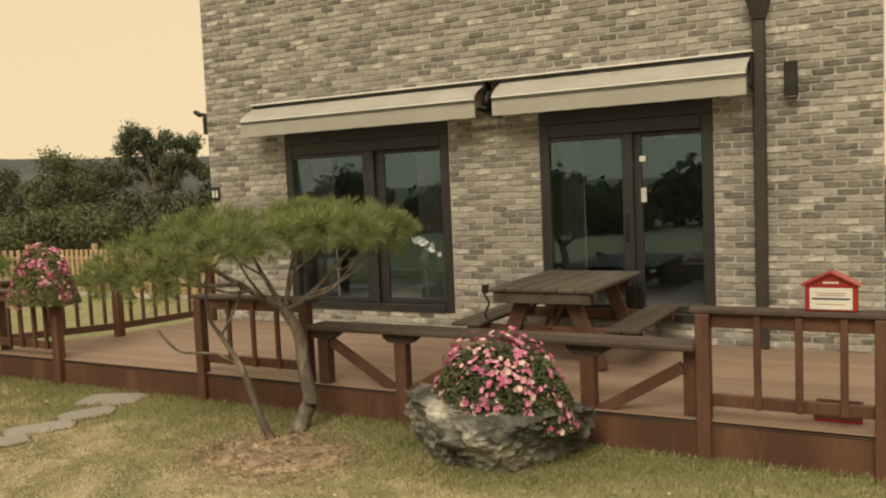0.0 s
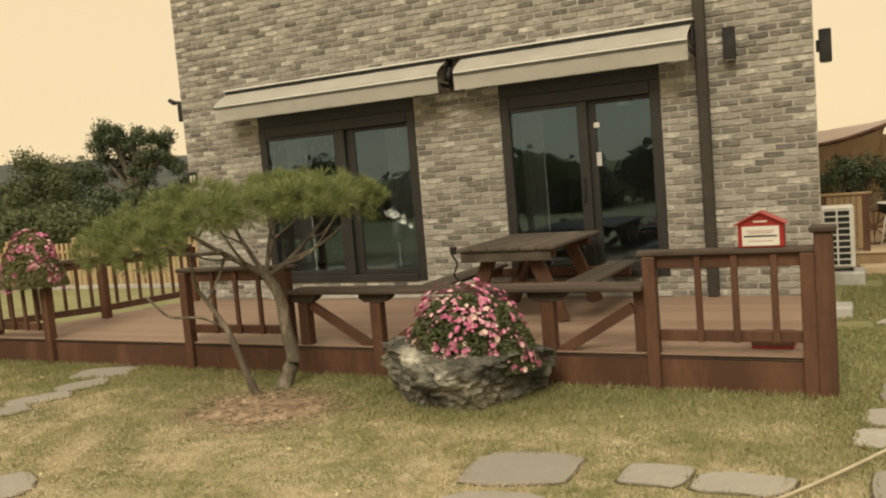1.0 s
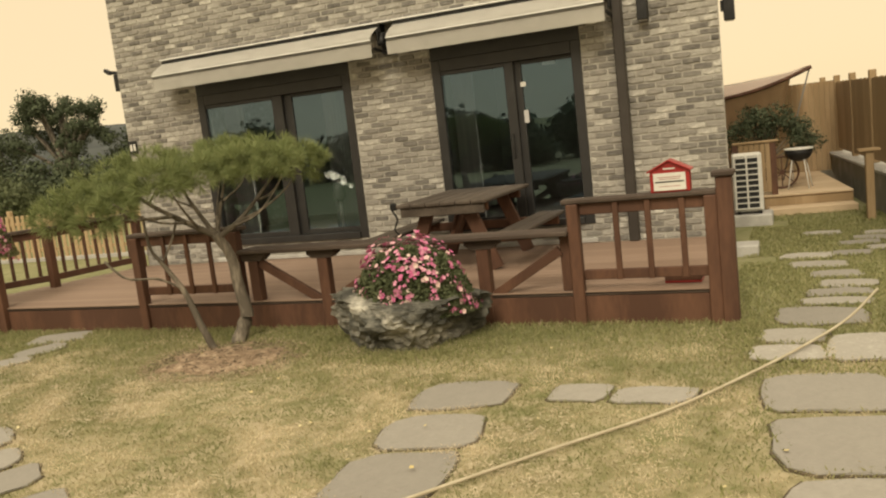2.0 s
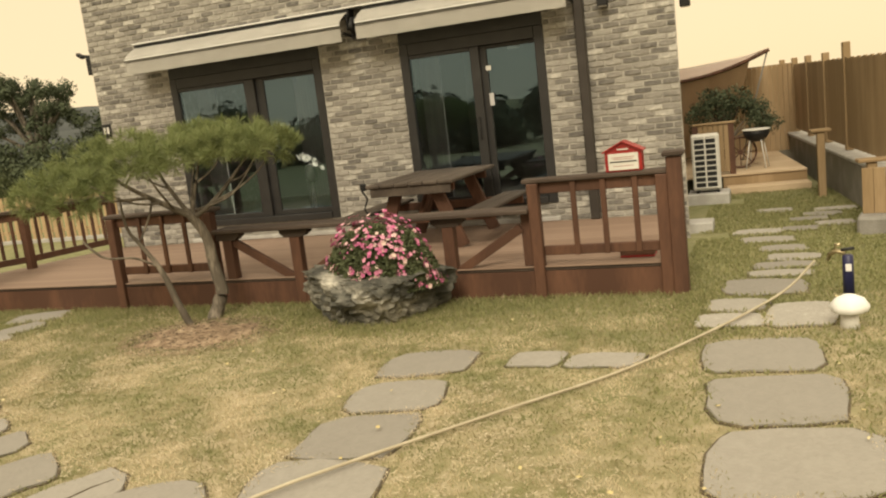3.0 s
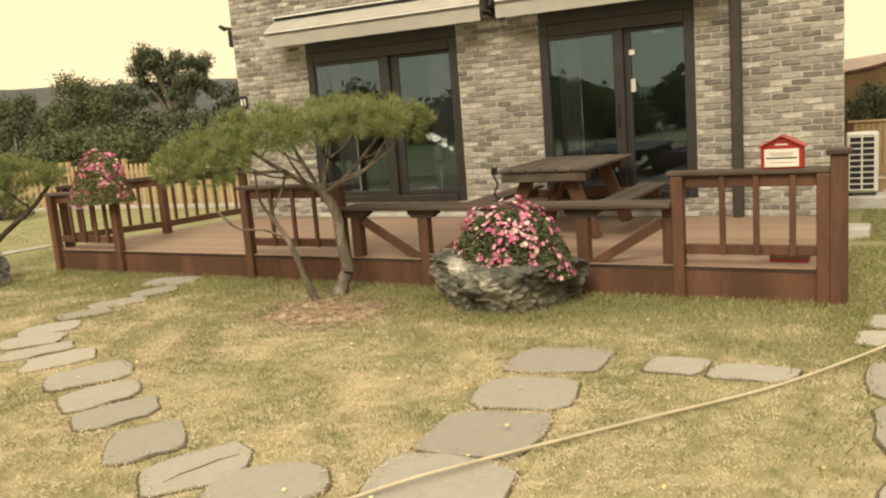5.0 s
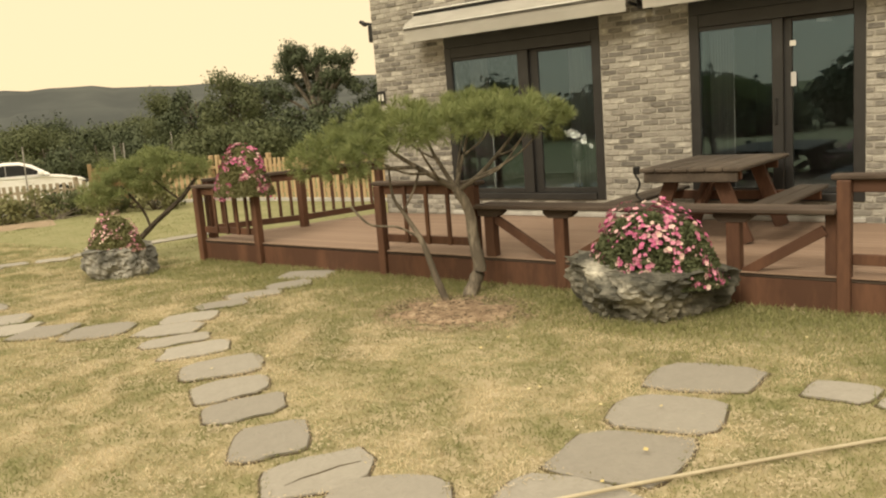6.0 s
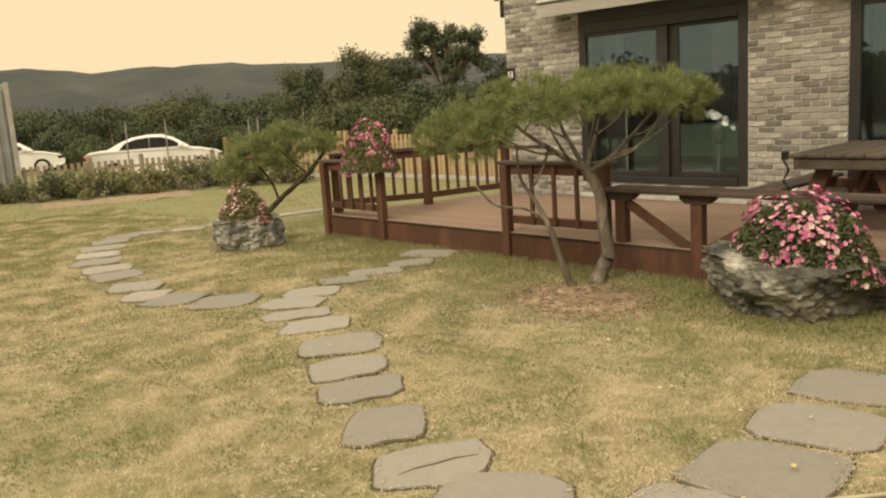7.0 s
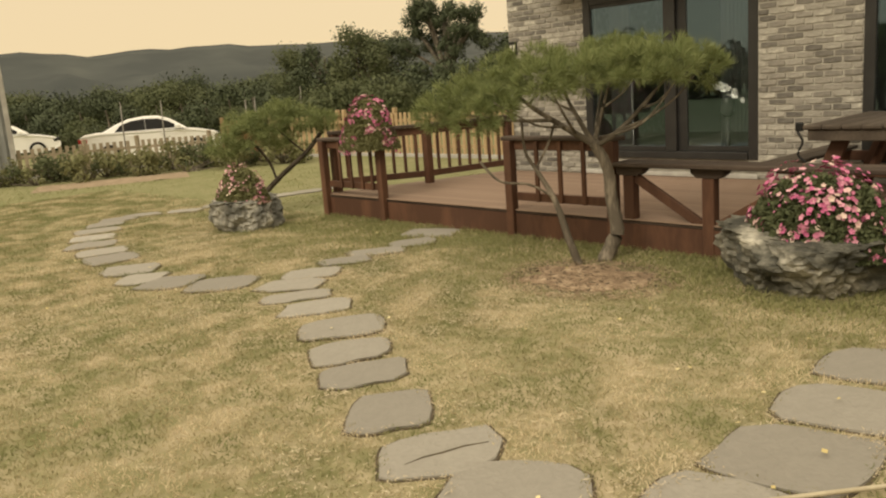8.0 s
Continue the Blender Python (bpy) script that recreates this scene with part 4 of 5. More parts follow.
def mulch_ring():
    bm = bmesh.new()
    n = 44
    mid = bm.verts.new((0, 0, 0.033))
    rings = []
    for q, z in ((0.5, 0.03), (0.85, 0.02), (1.0, 0.002)):
        rings.append([bm.verts.new(((0.60 * q + 0.22 * q * noise.noise(Vector((math.cos(k * math.tau / n) * 2, math.sin(k * math.tau / n) * 2, q)))) * math.cos(k * math.tau / n),
                                    (0.45 * q + 0.22 * q * noise.noise(Vector((math.cos(k * math.tau / n) * 2, 4 + math.sin(k * math.tau / n) * 2, q)))) * math.sin(k * math.tau / n),
                                    z + 0.012 * noise.noise(Vector((k, q * 7, 1))))) for k in range(n)])
    for k in range(n):
        bm.faces.new((mid, rings[0][k], rings[0][(k + 1) % n]))
        for a, b in zip(rings, rings[1:]):
            bm.faces.new((a[k], b[k], b[(k + 1) % n], a[(k + 1) % n]))
    bm.transform(Matrix.Translation((4.42, -3.98, 0.004)))
    tagged(part("mulch_patch", bm, M_mulch), "straw mulch and dry soil round the pine", "mulch", kind="stuff")
    rng = np.random.default_rng(21)
    a, q = rng.uniform(0, math.tau, 2600), rng.uniform(0, 1, 2600) ** 0.5 * 1.22
    c = np.stack([4.42 + 0.70 * q * np.cos(a), -3.98 + 0.58 * q * np.sin(a), 0.012 + 0.04 * np.clip(1.1 - q, 0, 1) + rng.uniform(0, 0.015, 2600)], 1)
    u = unit(2600, rng) * (1, 1, 0.15)
    tagged(cards("straw", M_mulch, c, np.tile((0, 0, 1.0), (2600, 1)) + unit(2600, rng) * 0.3, u, 0.008, rng.uniform(0.05, 0.11, 2600)), "loose dry straw and pine litter", "straw", kind="stuff")
    q = rng.uniform(0, 1, 420) ** 0.5 * 1.15
    a = rng.uniform(0, math.tau, 420)
    c = np.stack([4.42 + 0.68 * q * np.cos(a), -3.98 + 0.52 * q * np.sin(a), 0.022 + 0.04 * np.clip(1.1 - q, 0, 1) + rng.uniform(0, 0.015, 420)], 1)
    tagged(cards("bark_litter", M_earth, c, np.tile((0, 0, 1.0), (420, 1)) + unit(420, rng) * 0.5, unit(420, rng) * (1, 1, 0.2), 0.016, rng.uniform(0.03, 0.08, 420)), "dark bark bits and twigs on the mulch", "litter", kind="stuff")


mulch_ring()


# ---- stepping stones ----
def slab(x, y, w, d, turn, rng):
    """A split flagstone with four rough sides and knocked-off corners, bedded in dark earth."""
    w, d = w * 1.06, d * 1.05
    skew = rng.uniform(-0.04, 0.12)
    corner = [(cx * w / 2 * rng.uniform(0.86, 1.07) + skew * cy * d, cy * d / 2 * rng.uniform(0.84, 1.06)) for cx, cy in ((-1, -1), (1, -1), (1, 1), (-1, 1))]
    edge = []
    bulge = rng.uniform(0.01, 0.07, 4)
    for i in range(4):
        (ax, ay), (bx, by) = corner[i], corner[(i + 1) % 4]
        k0, k1 = rng.uniform(0.04, 0.20), rng.uniform(0.82, 0.96)
        for k in (k0, 0.36, 0.62, k1):
            out = rng.uniform(-0.018, 0.018) + bulge[i] * w * math.sin(math.pi * k)
            px, py = ax + (bx - ax) * k, ay + (by - ay) * k
            q = math.hypot(bx - ax, by - ay)
            edge.append((px + (by - ay) / q * out, py - (bx - ax) / q * out))
    ob = thing("stepping_stone", "irregular flat grey slate stepping stone in the lawn", "stepping stone", group="stepping stones")
    for name, mat, k, z, low, bev, label in (("flagstone", M_slate, 1.0, 0.019, -0.03, 0.006, ""), ("earth_rim", M_earth, 0.018, 0.008, -0.02, 0, "dark bare earth round the stone")):
        bm = bmesh.new()
        g = 1.0 if k == 1.0 else 1 + 2 * k / (w + d) * 1.6
        top = [bm.verts.new((px * g, py * g, z + (rng.uniform(-0.003, 0.003) if bev else 0))) for px, py in edge]
        foot = [bm.verts.new((px * g * 1.01, py * g * 1.01, low)) for px, py in edge]
        up = bm.faces.new(top)
        for i in range(len(top)):
            bm.faces.new((foot[i], foot[(i + 1) % len(top)], top[(i + 1) % len(top)], top[i]))
        if bev:
            bmesh.ops.bevel(bm, geom=list(up.edges), offset=bev, segments=1, affect="EDGES")
        part(name, bm, mat, ob, label)
    ob.matrix_world = pose(x, y, 0, 0, 0, turn)
    return ob


PATH_MID = ((7.20, -4.84, 0.68, 0.54, 15), (7.25, -5.53, 0.65, 0.56, 12), (7.28, -6.21, 0.64, 0.60, 11), (7.36, -6.94, 0.70, 0.64, 8),
            (8.04, -4.73, 0.36, 0.36, 6), (8.53, -4.74, 0.46, 0.32, 3))
PATH_RIGHT = ((9.61, -4.64, 0.73, 0.66, 6), (9.71, -5.42, 0.72, 0.74, 12), (9.79, -6.30, 0.78, 0.76, 10), (9.79, -7.10, 0.74, 0.62, 8), (9.61, -2.68, 0.66, 0.54, -1), (9.40, -3.30, 0.44, 0.36, 0),
              (9.36, -3.76, 0.48, 0.36, 2), (9.89, -3.58, 0.46, 0.66, 1), (9.74, -2.15, 0.54, 0.24, 2), (9.79, -1.79, 0.52, 0.26, 4), (9.89, -1.42, 0.50, 0.28, 0), (9.79, -0.94, 0.44, 0.30, 3))
PATH_FAR = ((9.64, -0.42, 0.53, 0.32, 0), (9.53, 0.10, 0.52, 0.30, -2), (9.73, 1.69, 0.43, 0.25, 4), (10.12, 0.86, 0.44, 0.26, 5), (10.29, 1.20, 0.46, 0.26, 0), (10.40, 0.50, 0.42, 0.30, 6), (10.46, 1.57, 0.50, 0.28, 3), (9.99, 0.21, 0.39, 0.26, 0))
PATH_LEFT = ((5.95, -7.20, 0.56, 0.44, 57), (6.48, -7.22, 0.58, 0.44, 32), (5.32, -7.01, 0.46, 0.50, 62), (4.69, -6.71, 0.54, 0.38, 66), (4.24, -6.49, 0.55, 0.41, 64), (3.71, -6.16, 0.60, 0.50, 59),
             (3.05, -5.92, 0.56, 0.40, 60), (2.58, -5.82, 0.56, 0.28, 62), (2.14, -5.60, 0.57, 0.38, 42))
PATH_DOOR = ((1.91, -5.20, 0.50, 0.38, 52), (1.76, -4.66, 0.48, 0.30, 62), (1.69, -4.19, 0.56, 0.32, 56), (1.68, -3.68, 0.50, 0.36, 60), (1.44, -3.15, 0.66, 0.46, 22))
PATH_LOOP = ((1.45, -5.94, 0.60, 0.50, 49), (0.87, -6.21, 0.50, 0.50, 40), (0.41, -6.33, 0.40, 0.44, 48), (-0.20, -6.19, 0.54, 0.50, 58), (-1.07, -6.05, 0.54, 0.56, 80), (-1.66, -5.93, 0.58, 0.46, 74),
             (-2.32, -5.79, 0.58, 0.44, 62), (-2.91, -5.58, 0.54, 0.45, 60), (-3.48, -5.27, 0.56, 0.46, 68), (-4.02, -4.96, 0.52, 0.44, 72), (-4.33, -4.64, 0.50, 0.40, 69), (-4.35, -4.22, 0.53, 0.34, 62), (-3.98, -3.67, 0.51, 0.30, 50), (-3.94, -3.05, 0.50, 0.34, 60), (-3.90, -2.48, 0.50, 0.34, 70), (-3.86, -1.95, 0.50, 0.36, 74), (-3.76, -1.42, 0.50, 0.36, 70), (-3.66, -0.90, 0.48, 0.34, 70))
_rng = np.random.default_rng(17)
_stones = [[slab(*_st, _rng) for _st in _group] for _group in (PATH_MID, PATH_RIGHT, PATH_FAR, PATH_LEFT, PATH_DOOR, PATH_LOOP)]
part("crack", tube([(-0.20, -0.09, 0.018), (-0.10, -0.04, 0.018), (0.0, -0.02, 0.018), (0.12, 0.02, 0.018), (0.25, 0.03, 0.018)], [0.003, 0.006, 0.007, 0.006, 0.003], 6), M_earth, _stones[3][0], "dark crack across the stone")


# ---- hose, tap and garden lamp ----
_h = curve_points([(6.4, -8.2, 0.03), (6.85, -7.55, 0.03), (7.18, -7.05, 0.05), (7.40, -6.74, 0.05), (7.80, -6.18, 0.035), (8.14, -5.74, 0.03), (8.69, -5.06, 0.03), (9.13, -4.38, 0.05), (9.50, -3.65, 0.05), (9.80, -3.10, 0.10), (10.02, -2.98, 0.30)], 10)
tagged(part("garden_hose", tube(_h, 0.0105, 8), M_hose), "beige garden hose lying across the lawn", "hose")
_t = thing("water_tap", "navy garden standpipe with a brass tap", "tap", (10.26, -3.12, 0))
part("column", tube([(0, 0, -0.02), (0, 0, 0.36), (0, 0, 0.37)], [0.045, 0.042, 0.03], 14), M_blue, _t)
part("label_mark", box(-0.022, 0.022, -0.048, -0.042, 0.24, 0.30, 0.002), M_white, _t, "white mark")
part("spout", tube([(-0.02, 0, 0.38), (-0.08, 0.02, 0.40), (-0.13, 0.08, 0.36), (-0.14, 0.11, 0.31)], [0.018, 0.02, 0.018, 0.016], 8), M_brass, _t, "brass spout")
part("top_knob", tube([(-0.05, 0, 0.41), (0.05, 0, 0.42)], [0.014, 0.014], 8), M_black, _t)
part("handle", tube([(-0.09, 0.02, 0.41), (-0.09, 0.02, 0.45), (-0.05, 0.0, 0.455)], [0.012, 0.012, 0.016], 8), M_brass, _t)
_t = thing("garden_lamp", "white mushroom-shaped garden lamp in the grass", "garden lamp", (10.20, -3.95, 0))
part("stem", tube([(0, 0, -0.02), (0, 0, 0.06), (0, 0, 0.13)], [0.075, 0.06, 0.065], 14, wobble=0.06), M_offwhite, _t)
part("cap", tube([(0, 0, 0.115), (0, 0, 0.13), (0, 0, 0.17), (0, 0, 0.215), (0, 0, 0.24), (0, 0, 0.25)], [0.09, 0.125, 0.13, 0.10, 0.055, 0.02], 20, wobble=0.10), M_white, _t)


# ---- beside the house ----
def outdoor_unit():
    t = thing("air_conditioner", "white outdoor air conditioner with a grille", "air conditioner", (8.78, 2.93, 0.17))
    t.rotation_euler = (0, 0, radians(4))
    t.scale = (0.97, 0.97, 0.90)
    part("casing", box(-0.21, 0.21, -0.15, 0.20, 0.05, 0.98, 0.02), M_offwhite, t)
    part("recess", box(-0.18, 0.16, -0.155, -0.1505, 0.09, 0.94, 0.001), M_black, t, "dark fins behind the grille")
    for k in range(10):
        part("grille_bar", box(-0.185, 0.165, -0.172, -0.156, 0.085 + k * 0.092, 0.105 + k * 0.092, 0.003), M_offwhite, t)
    for x in (-0.19, -0.02, 0.15):
        part("grille_upright", box(x, x + 0.025, -0.17, -0.1555, 0.08, 0.95, 0.003), M_offwhite, t)
    for x in (-0.17, 0.13):
        part("foot", box(x, x + 0.05, -0.14, 0.19, 0.0, 0.049, 0.004), M_black, t)
    c = thing("plinth", "rough concrete plinth under the air conditioner", "plinth", (8.78, 2.95, 0))
    part("block", box(-0.30, 0.32, -0.25, 0.28, -0.03, 0.168, 0.02), M_concrete, c)


outdoor_unit()
_c = thing("concrete_block", "pale concrete kerb block beside the deck", "block", (8.80, 0.45, 0))
part("block", box(-0.2, 0.2, -0.16, 0.2, -0.03, 0.13, 0.015), M_concrete, _c)


# The side yard runs inwards with the east side of the house
SIDE = Matrix.Translation((9.0, 3.95, 0)) @ Matrix.Rotation(radians(6.7), 4, "Z") @ Matrix.Scale(0.86, 4) @ Matrix.Translation((-9.35, -5.16, 0))
_before = {o.name for o in bpy.data.objects}


def back_terrace():
    t = thing("back_deck", "pale timber terrace with two steps", "deck", kind="structure")
    part("step", box(9.35, 10.80, 4.75, 5.18, 0.0, 0.13, 0.012), M_deck2, t)
    part("riser", box(9.30, 10.80, 5.19, 5.25, 0.0, 0.30, 0.01), M_tan, t)
    for k in range(28):
        y = 5.16 + k * 0.146
        part("plank", box(8.60, 10.80, y, y + 0.140, 0.301, 0.335, 0.006), M_deck2, t)
    f = thing("railing", "low wooden terrace railing behind the air conditioner", "railing")
    post(9.50, 5.3, 1.30, f, 0.336)
    post(8.84, 5.3, 1.30, f, 0.336)
    part("top_rail", box(8.80, 9.60, 5.23, 5.37, 1.302, 1.345, 0.01), M_tan, f)
    for k in range(6):
        part("board", box(8.90 + k * 0.093, 8.985 + k * 0.093, 5.26, 5.29, 0.40, 1.298, 0.004), M_tan, f)
    w = thing("retaining_wall", "grey block retaining wall along the garden", "wall", kind="structure")
    part("wall_body", box(11.06, 11.39, 0.4, 13, -0.05, 0.66, 0.02), M_block, w)
    part("coping", box(11.02, 12.7, 0.4, 13, 0.663, 0.74, 0.02), M_concrete, w, "pale stone coping")
    g = thing("garden_fence", "tall tan board fence on the retaining wall", "fence", group="garden fences")
    ys = (0.46, 3.7, 5.5, 7.4, 9.2, 11.2)
    for i, y in enumerate(ys):
        h = 2.52 if i == 1 else 2.40
        part("post", box(11.18, 11.30, y - 0.06, y + 0.06, 0.742, h, 0.01), M_tan, g)
        if i < len(ys) - 1:
            n = round((ys[i + 1] - y) / 0.15)
            for k in range(n):
                a = y + 0.062 + (ys[i + 1] - y - 0.124) * k / n
                b = y + 0.062 + (ys[i + 1] - y - 0.124) * (k + 1) / n - 0.004
                part("board", box(11.21, 11.24, a, b, 0.80 + 0.01 * (k % 2), 2.27 - 0.012 * (k % 3), 0.003), M_tan, g)
    for k in range(25):
        part("board", box(8.45 + k * 0.11, 8.555 + k * 0.11, 9.20, 9.23, 0.337, 2.30, 0.003), M_tan, g)
    for k, (x, y, z) in enumerate(((10.78, 3.6, 1.10), (11.14, 0.62, 0.86))):
        q = thing("stub_post", "short wooden post with a flat cap", "post", (x, y, 0))
        part("post", box(-0.06, 0.06, -0.06, 0.06, 0.0, z, 0.01), M_tan, q) if k == 0 else part("post", box(-0.30, -0.18, -0.06, 0.06, 0, z, 0.01), M_tan, q)
        part("cap", box(-0.16 if k == 0 else -0.42, 0.16 if k == 0 else -0.02, -0.10, 0.10, z + 0.001, z + 0.05, 0.01), M_tan, q)
    n = thing("screen_panel", "tan board screen on a low concrete kerb", "screen", (11.45, -0.02, 0))
    n.rotation_euler = (0, 0, radians(-16))
    part("kerb", box(-0.85, 1.1, -0.22, 0.26, -0.05, 0.22, 0.03), M_block, n)
    for k in range(12):
        part("board", box(-0.80 + k * 0.14, -0.665 + k * 0.14, 0.10, 0.135, 0.221, 0.82, 0.004), M_tan, n)


back_terrace()


def tarpaulin():
    t = thing("shade_tarp", "pale tarpaulin stretched over the terrace", "tarp", (9.34, 8.0, 0.14))
    bm = bmesh.new()
    n = 14
    grid = []
    for i in range(n + 1):
        u = i / n
        row = []
        for j in range(9):
            v = j / 8
            x = -1.6 + 2.75 * u
            y = -0.1 + 2.6 * v - 0.6 * u * (1 - v)
            front = 2.05 + 0.44 * u ** 2.4 - 0.05 * math.sin(math.pi * u)
            back = 2.44 + 0.04 * u - 0.12 * math.sin(math.pi * u)
            row.append(bm.verts.new((x, y, front * (1 - v) + back * v + 0.02 * math.sin(7 * u + 3 * v))))
        grid.append(row)
    for a, b in zip(grid, grid[1:]):
        for j in range(8):
            bm.faces.new((a[j], b[j], b[j + 1], a[j + 1])).smooth = True
    bmesh.ops.solidify(bm, geom=bm.faces[:], thickness=0.008)
    part("sheet", bm, M_tarp, t)
    part("hem", tube([tuple(grid_p) for grid_p in [(-1.6 + 2.75 * k / 12, -0.1 - 0.6 * k / 12, 2.035 + 0.44 * (k / 12) ** 2.4 - 0.05 * math.sin(math.pi * k / 12)) for k in range(13)]], 0.04, 6), M_stain, t, "dark brown hem")
    bm = bmesh.new()
    for i in range(25):
        u = 0.86 * i / 24
        f = -0.08 - 0.6 * u + 0.03 * math.sin(i * 1.3)
        top = 2.01 + 0.44 * u ** 2.4 - 0.05 * math.sin(math.pi * u)
        bm.verts.new((-1.6 + 2.75 * u - 1.5 * max(0, u - 0.5), f + 0.05, 0.36)), bm.verts.new((-1.6 + 2.75 * u, f, top))
    bm.verts.ensure_lookup_table()
    for i in range(24):
        bm.faces.new((bm.verts[2 * i], bm.verts[2 * i + 2], bm.verts[2 * i + 3], bm.verts[2 * i + 1])).smooth = True
    bmesh.ops.solidify(bm, geom=bm.faces[:], thickness=0.006)
    part("side_curtain", bm, M_sheet, t, "tan hanging side sheet")
    part("pole", tube([(1.12, -0.68, 2.47), (0.86, -0.45, 1.5), (0.56, -0.2, 0.2)], [0.016, 0.016, 0.016], 6), M_block, t)


tarpaulin()


def grill():
    t = thing("kettle_grill", "black kettle grill on thin metal legs", "grill", (10.02, 6.0, 0.336))
    bm = tube([(0, 0, 0.52), (0, 0, 0.57), (0, 0, 0.66), (0, 0, 0.74)], [0.08, 0.18, 0.24, 0.25], 18)
    part("bowl", bm, M_black, t)
    part("rim", tube([(0, 0, 0.742), (0, 0, 0.765)], [0.265, 0.265], 18), M_offwhite, t, "pale metal rim")
    for k in range(4):
        a = k * math.tau / 4 + 0.5
        part("leg", tube([(0.15 * math.cos(a), 0.15 * math.sin(a), 0.55), (0.26 * math.cos(a), 0.26 * math.sin(a), 0.0)], 0.012, 6), M_offwhite, t)
    w = thing("cart_wheel", "dark spoked wheel leaning on the terrace", "wheel", (9.72, 6.15, 0.336))
    bm = bmesh.new()
    ring = [(0.30 * math.cos(k * math.tau / 24), 0.0, 0.32 + 0.30 * math.sin(k * math.tau / 24)) for k in range(25)]
    tube(ring, 0.022, 6, bm)
    part("rim", bm, M_stain, w)
    for k in range(8):
        a = k * math.tau / 8
        part("spoke", bar((0.04 * math.cos(a), 0, 0.32 + 0.04 * math.sin(a)), (0.29 * math.cos(a), 0, 0.32 + 0.29 * math.sin(a)), 0.02, 0.02, 0), M_stain, w)
    part("hub", tube([(0, -0.05, 0.32), (0, 0.05, 0.32)], [0.05, 0.05], 10), M_stain, w)


grill()


def broad_tree(name, label, at, h, clumps, per, leaf, seed, mat, trunk_r=0.12, group=""):
    t = thing(name, label, "tree", at, group)
    bm = bmesh.new()
    rng = np.random.default_rng(seed + 100)
    tube(curve_points([(0, 0, -0.1), (0.1, 0, h * 0.25), (-0.05, 0.1, h * 0.5), (0.05, 0, h * 0.8)]), [trunk_r * (1 - 0.045 * i) for i in range(19)], 8, bm, 0.1)
    for x, y, z, r in clumps[:: max(1, len(clumps) // 12)]:
        tube(curve_points([(0, 0, h * 0.35), (x * 0.5, y * 0.5, h * 0.35 + (z - h * 0.35) * 0.6), (x, y, z)], 4), [trunk_r * 0.45 * (1 - 0.09 * i) for i in range(9)], 5, bm)
    part("trunk", bm, M_bark, t)
    crown("crown", mat, clumps, per, leaf, seed, t)
    return t


def random_clumps(rng, n, rx, ry, z0, z1, r0, r1):
    out = []
    for _ in range(n):
        a, q = rng.uniform(0, math.tau), math.sqrt(rng.uniform(0, 1))
        z = rng.uniform(z0, z1)
        k = 1 - 0.5 * ((z - z0) / (z1 - z0)) ** 2
        out.append((q * math.cos(a) * rx * k, q * math.sin(a) * ry * k, z, rng.uniform(r0, r1)))
    return out


_rng = np.random.default_rng(31)
broad_tree("terrace_pine", "dark bushy tree on the back terrace", (9.55, 6.95, 0.3), 1.4, random_clumps(_rng, 44, 0.90, 0.35, 0.80, 1.52, 0.14, 0.27), 3600, 0.05, 4, M_oak, 0.05)


for _o in list(bpy.data.objects):
    if _o.name not in _before and _o.parent is None:
        _o.matrix_basis = SIDE @ _o.matrix_basis


def polar(az, dist):
    """A place by its bearing (left of the house's depth axis) and distance from the garden's front."""
    return (9.1 - dist * math.sin(radians(az)), -9.9 + dist * math.cos(radians(az)))


_x, _y = polar(46.6, 33)
broad_tree("oak_tree", "tall dark broadleaf tree with an open crown", (_x, _y, 0), 4.9, random_clumps(_rng, 58, 2.3, 1.6, 2.7, 4.6, 0.22, 0.42), 3000, 0.085, 6, M_oak, 0.22)
for _az, _d, _h, _w, _sd in ((50.2, 38, 3.8, 1.8, 1), (52.3, 36, 4.3, 1.4, 2), (54.6, 37, 3.75, 1.5, 3), (56.4, 42, 3.7, 1.6, 4), (47.8, 30, 2.5, 1.8, 5), (54.2, 29, 1.9, 1.8, 6), (44.6, 31, 2.5, 1.8, 7), (51.2, 29, 2.0, 1.7, 8), (42.0, 34, 3.3, 2.2, 9)):
    _x, _y = polar(_az, _d)
    broad_tree("wood_tree", "green broadleaf tree at the edge of the wood", (_x, _y, 0), _h, random_clumps(_rng, 26, _w, _w, 0.6, _h - 0.4, 0.32, 0.70), 1150, 0.105, _sd, M_oak if _sd % 2 else M_leaf, 0.18, "trees behind the fence")
for _k in range(14):
    _az, _d = 57 + _k * 1.5, 70 + 12 * math.sin(_k * 2.3)
    _x, _y = polar(_az, _d)
    _h = 2.7 + 0.7 * math.sin(_k * 1.9) - (0.6 if _az > 67 else 0)
    broad_tree("wood_tree", "far green tree in the valley wood", (_x, _y, 0), _h, random_clumps(_rng, 22, 3.2, 3.2, 0.6, _h - 0.6, 0.8, 1.3), 430, 0.17, 40 + _k, M_leaf if _k % 2 else M_oak, 0.2, "trees of the valley wood")


for _k in range(16):
    _x, _y = polar(56.5 + _k * 1.5, 39 + 2 * math.sin(_k * 1.3))
    broad_tree("wood_tree", "low dense tree behind the parked car", (_x, _y, 0), 1.9, random_clumps(_rng, 16, 1.6, 1.2, 0.3, 0.85 + 0.45 * math.sin(_k * 2.1), 0.4, 0.7), 1000, 0.11, 500 + _k, M_oak if _k % 3 else M_leaf, 0.1, "trees behind the parked car")


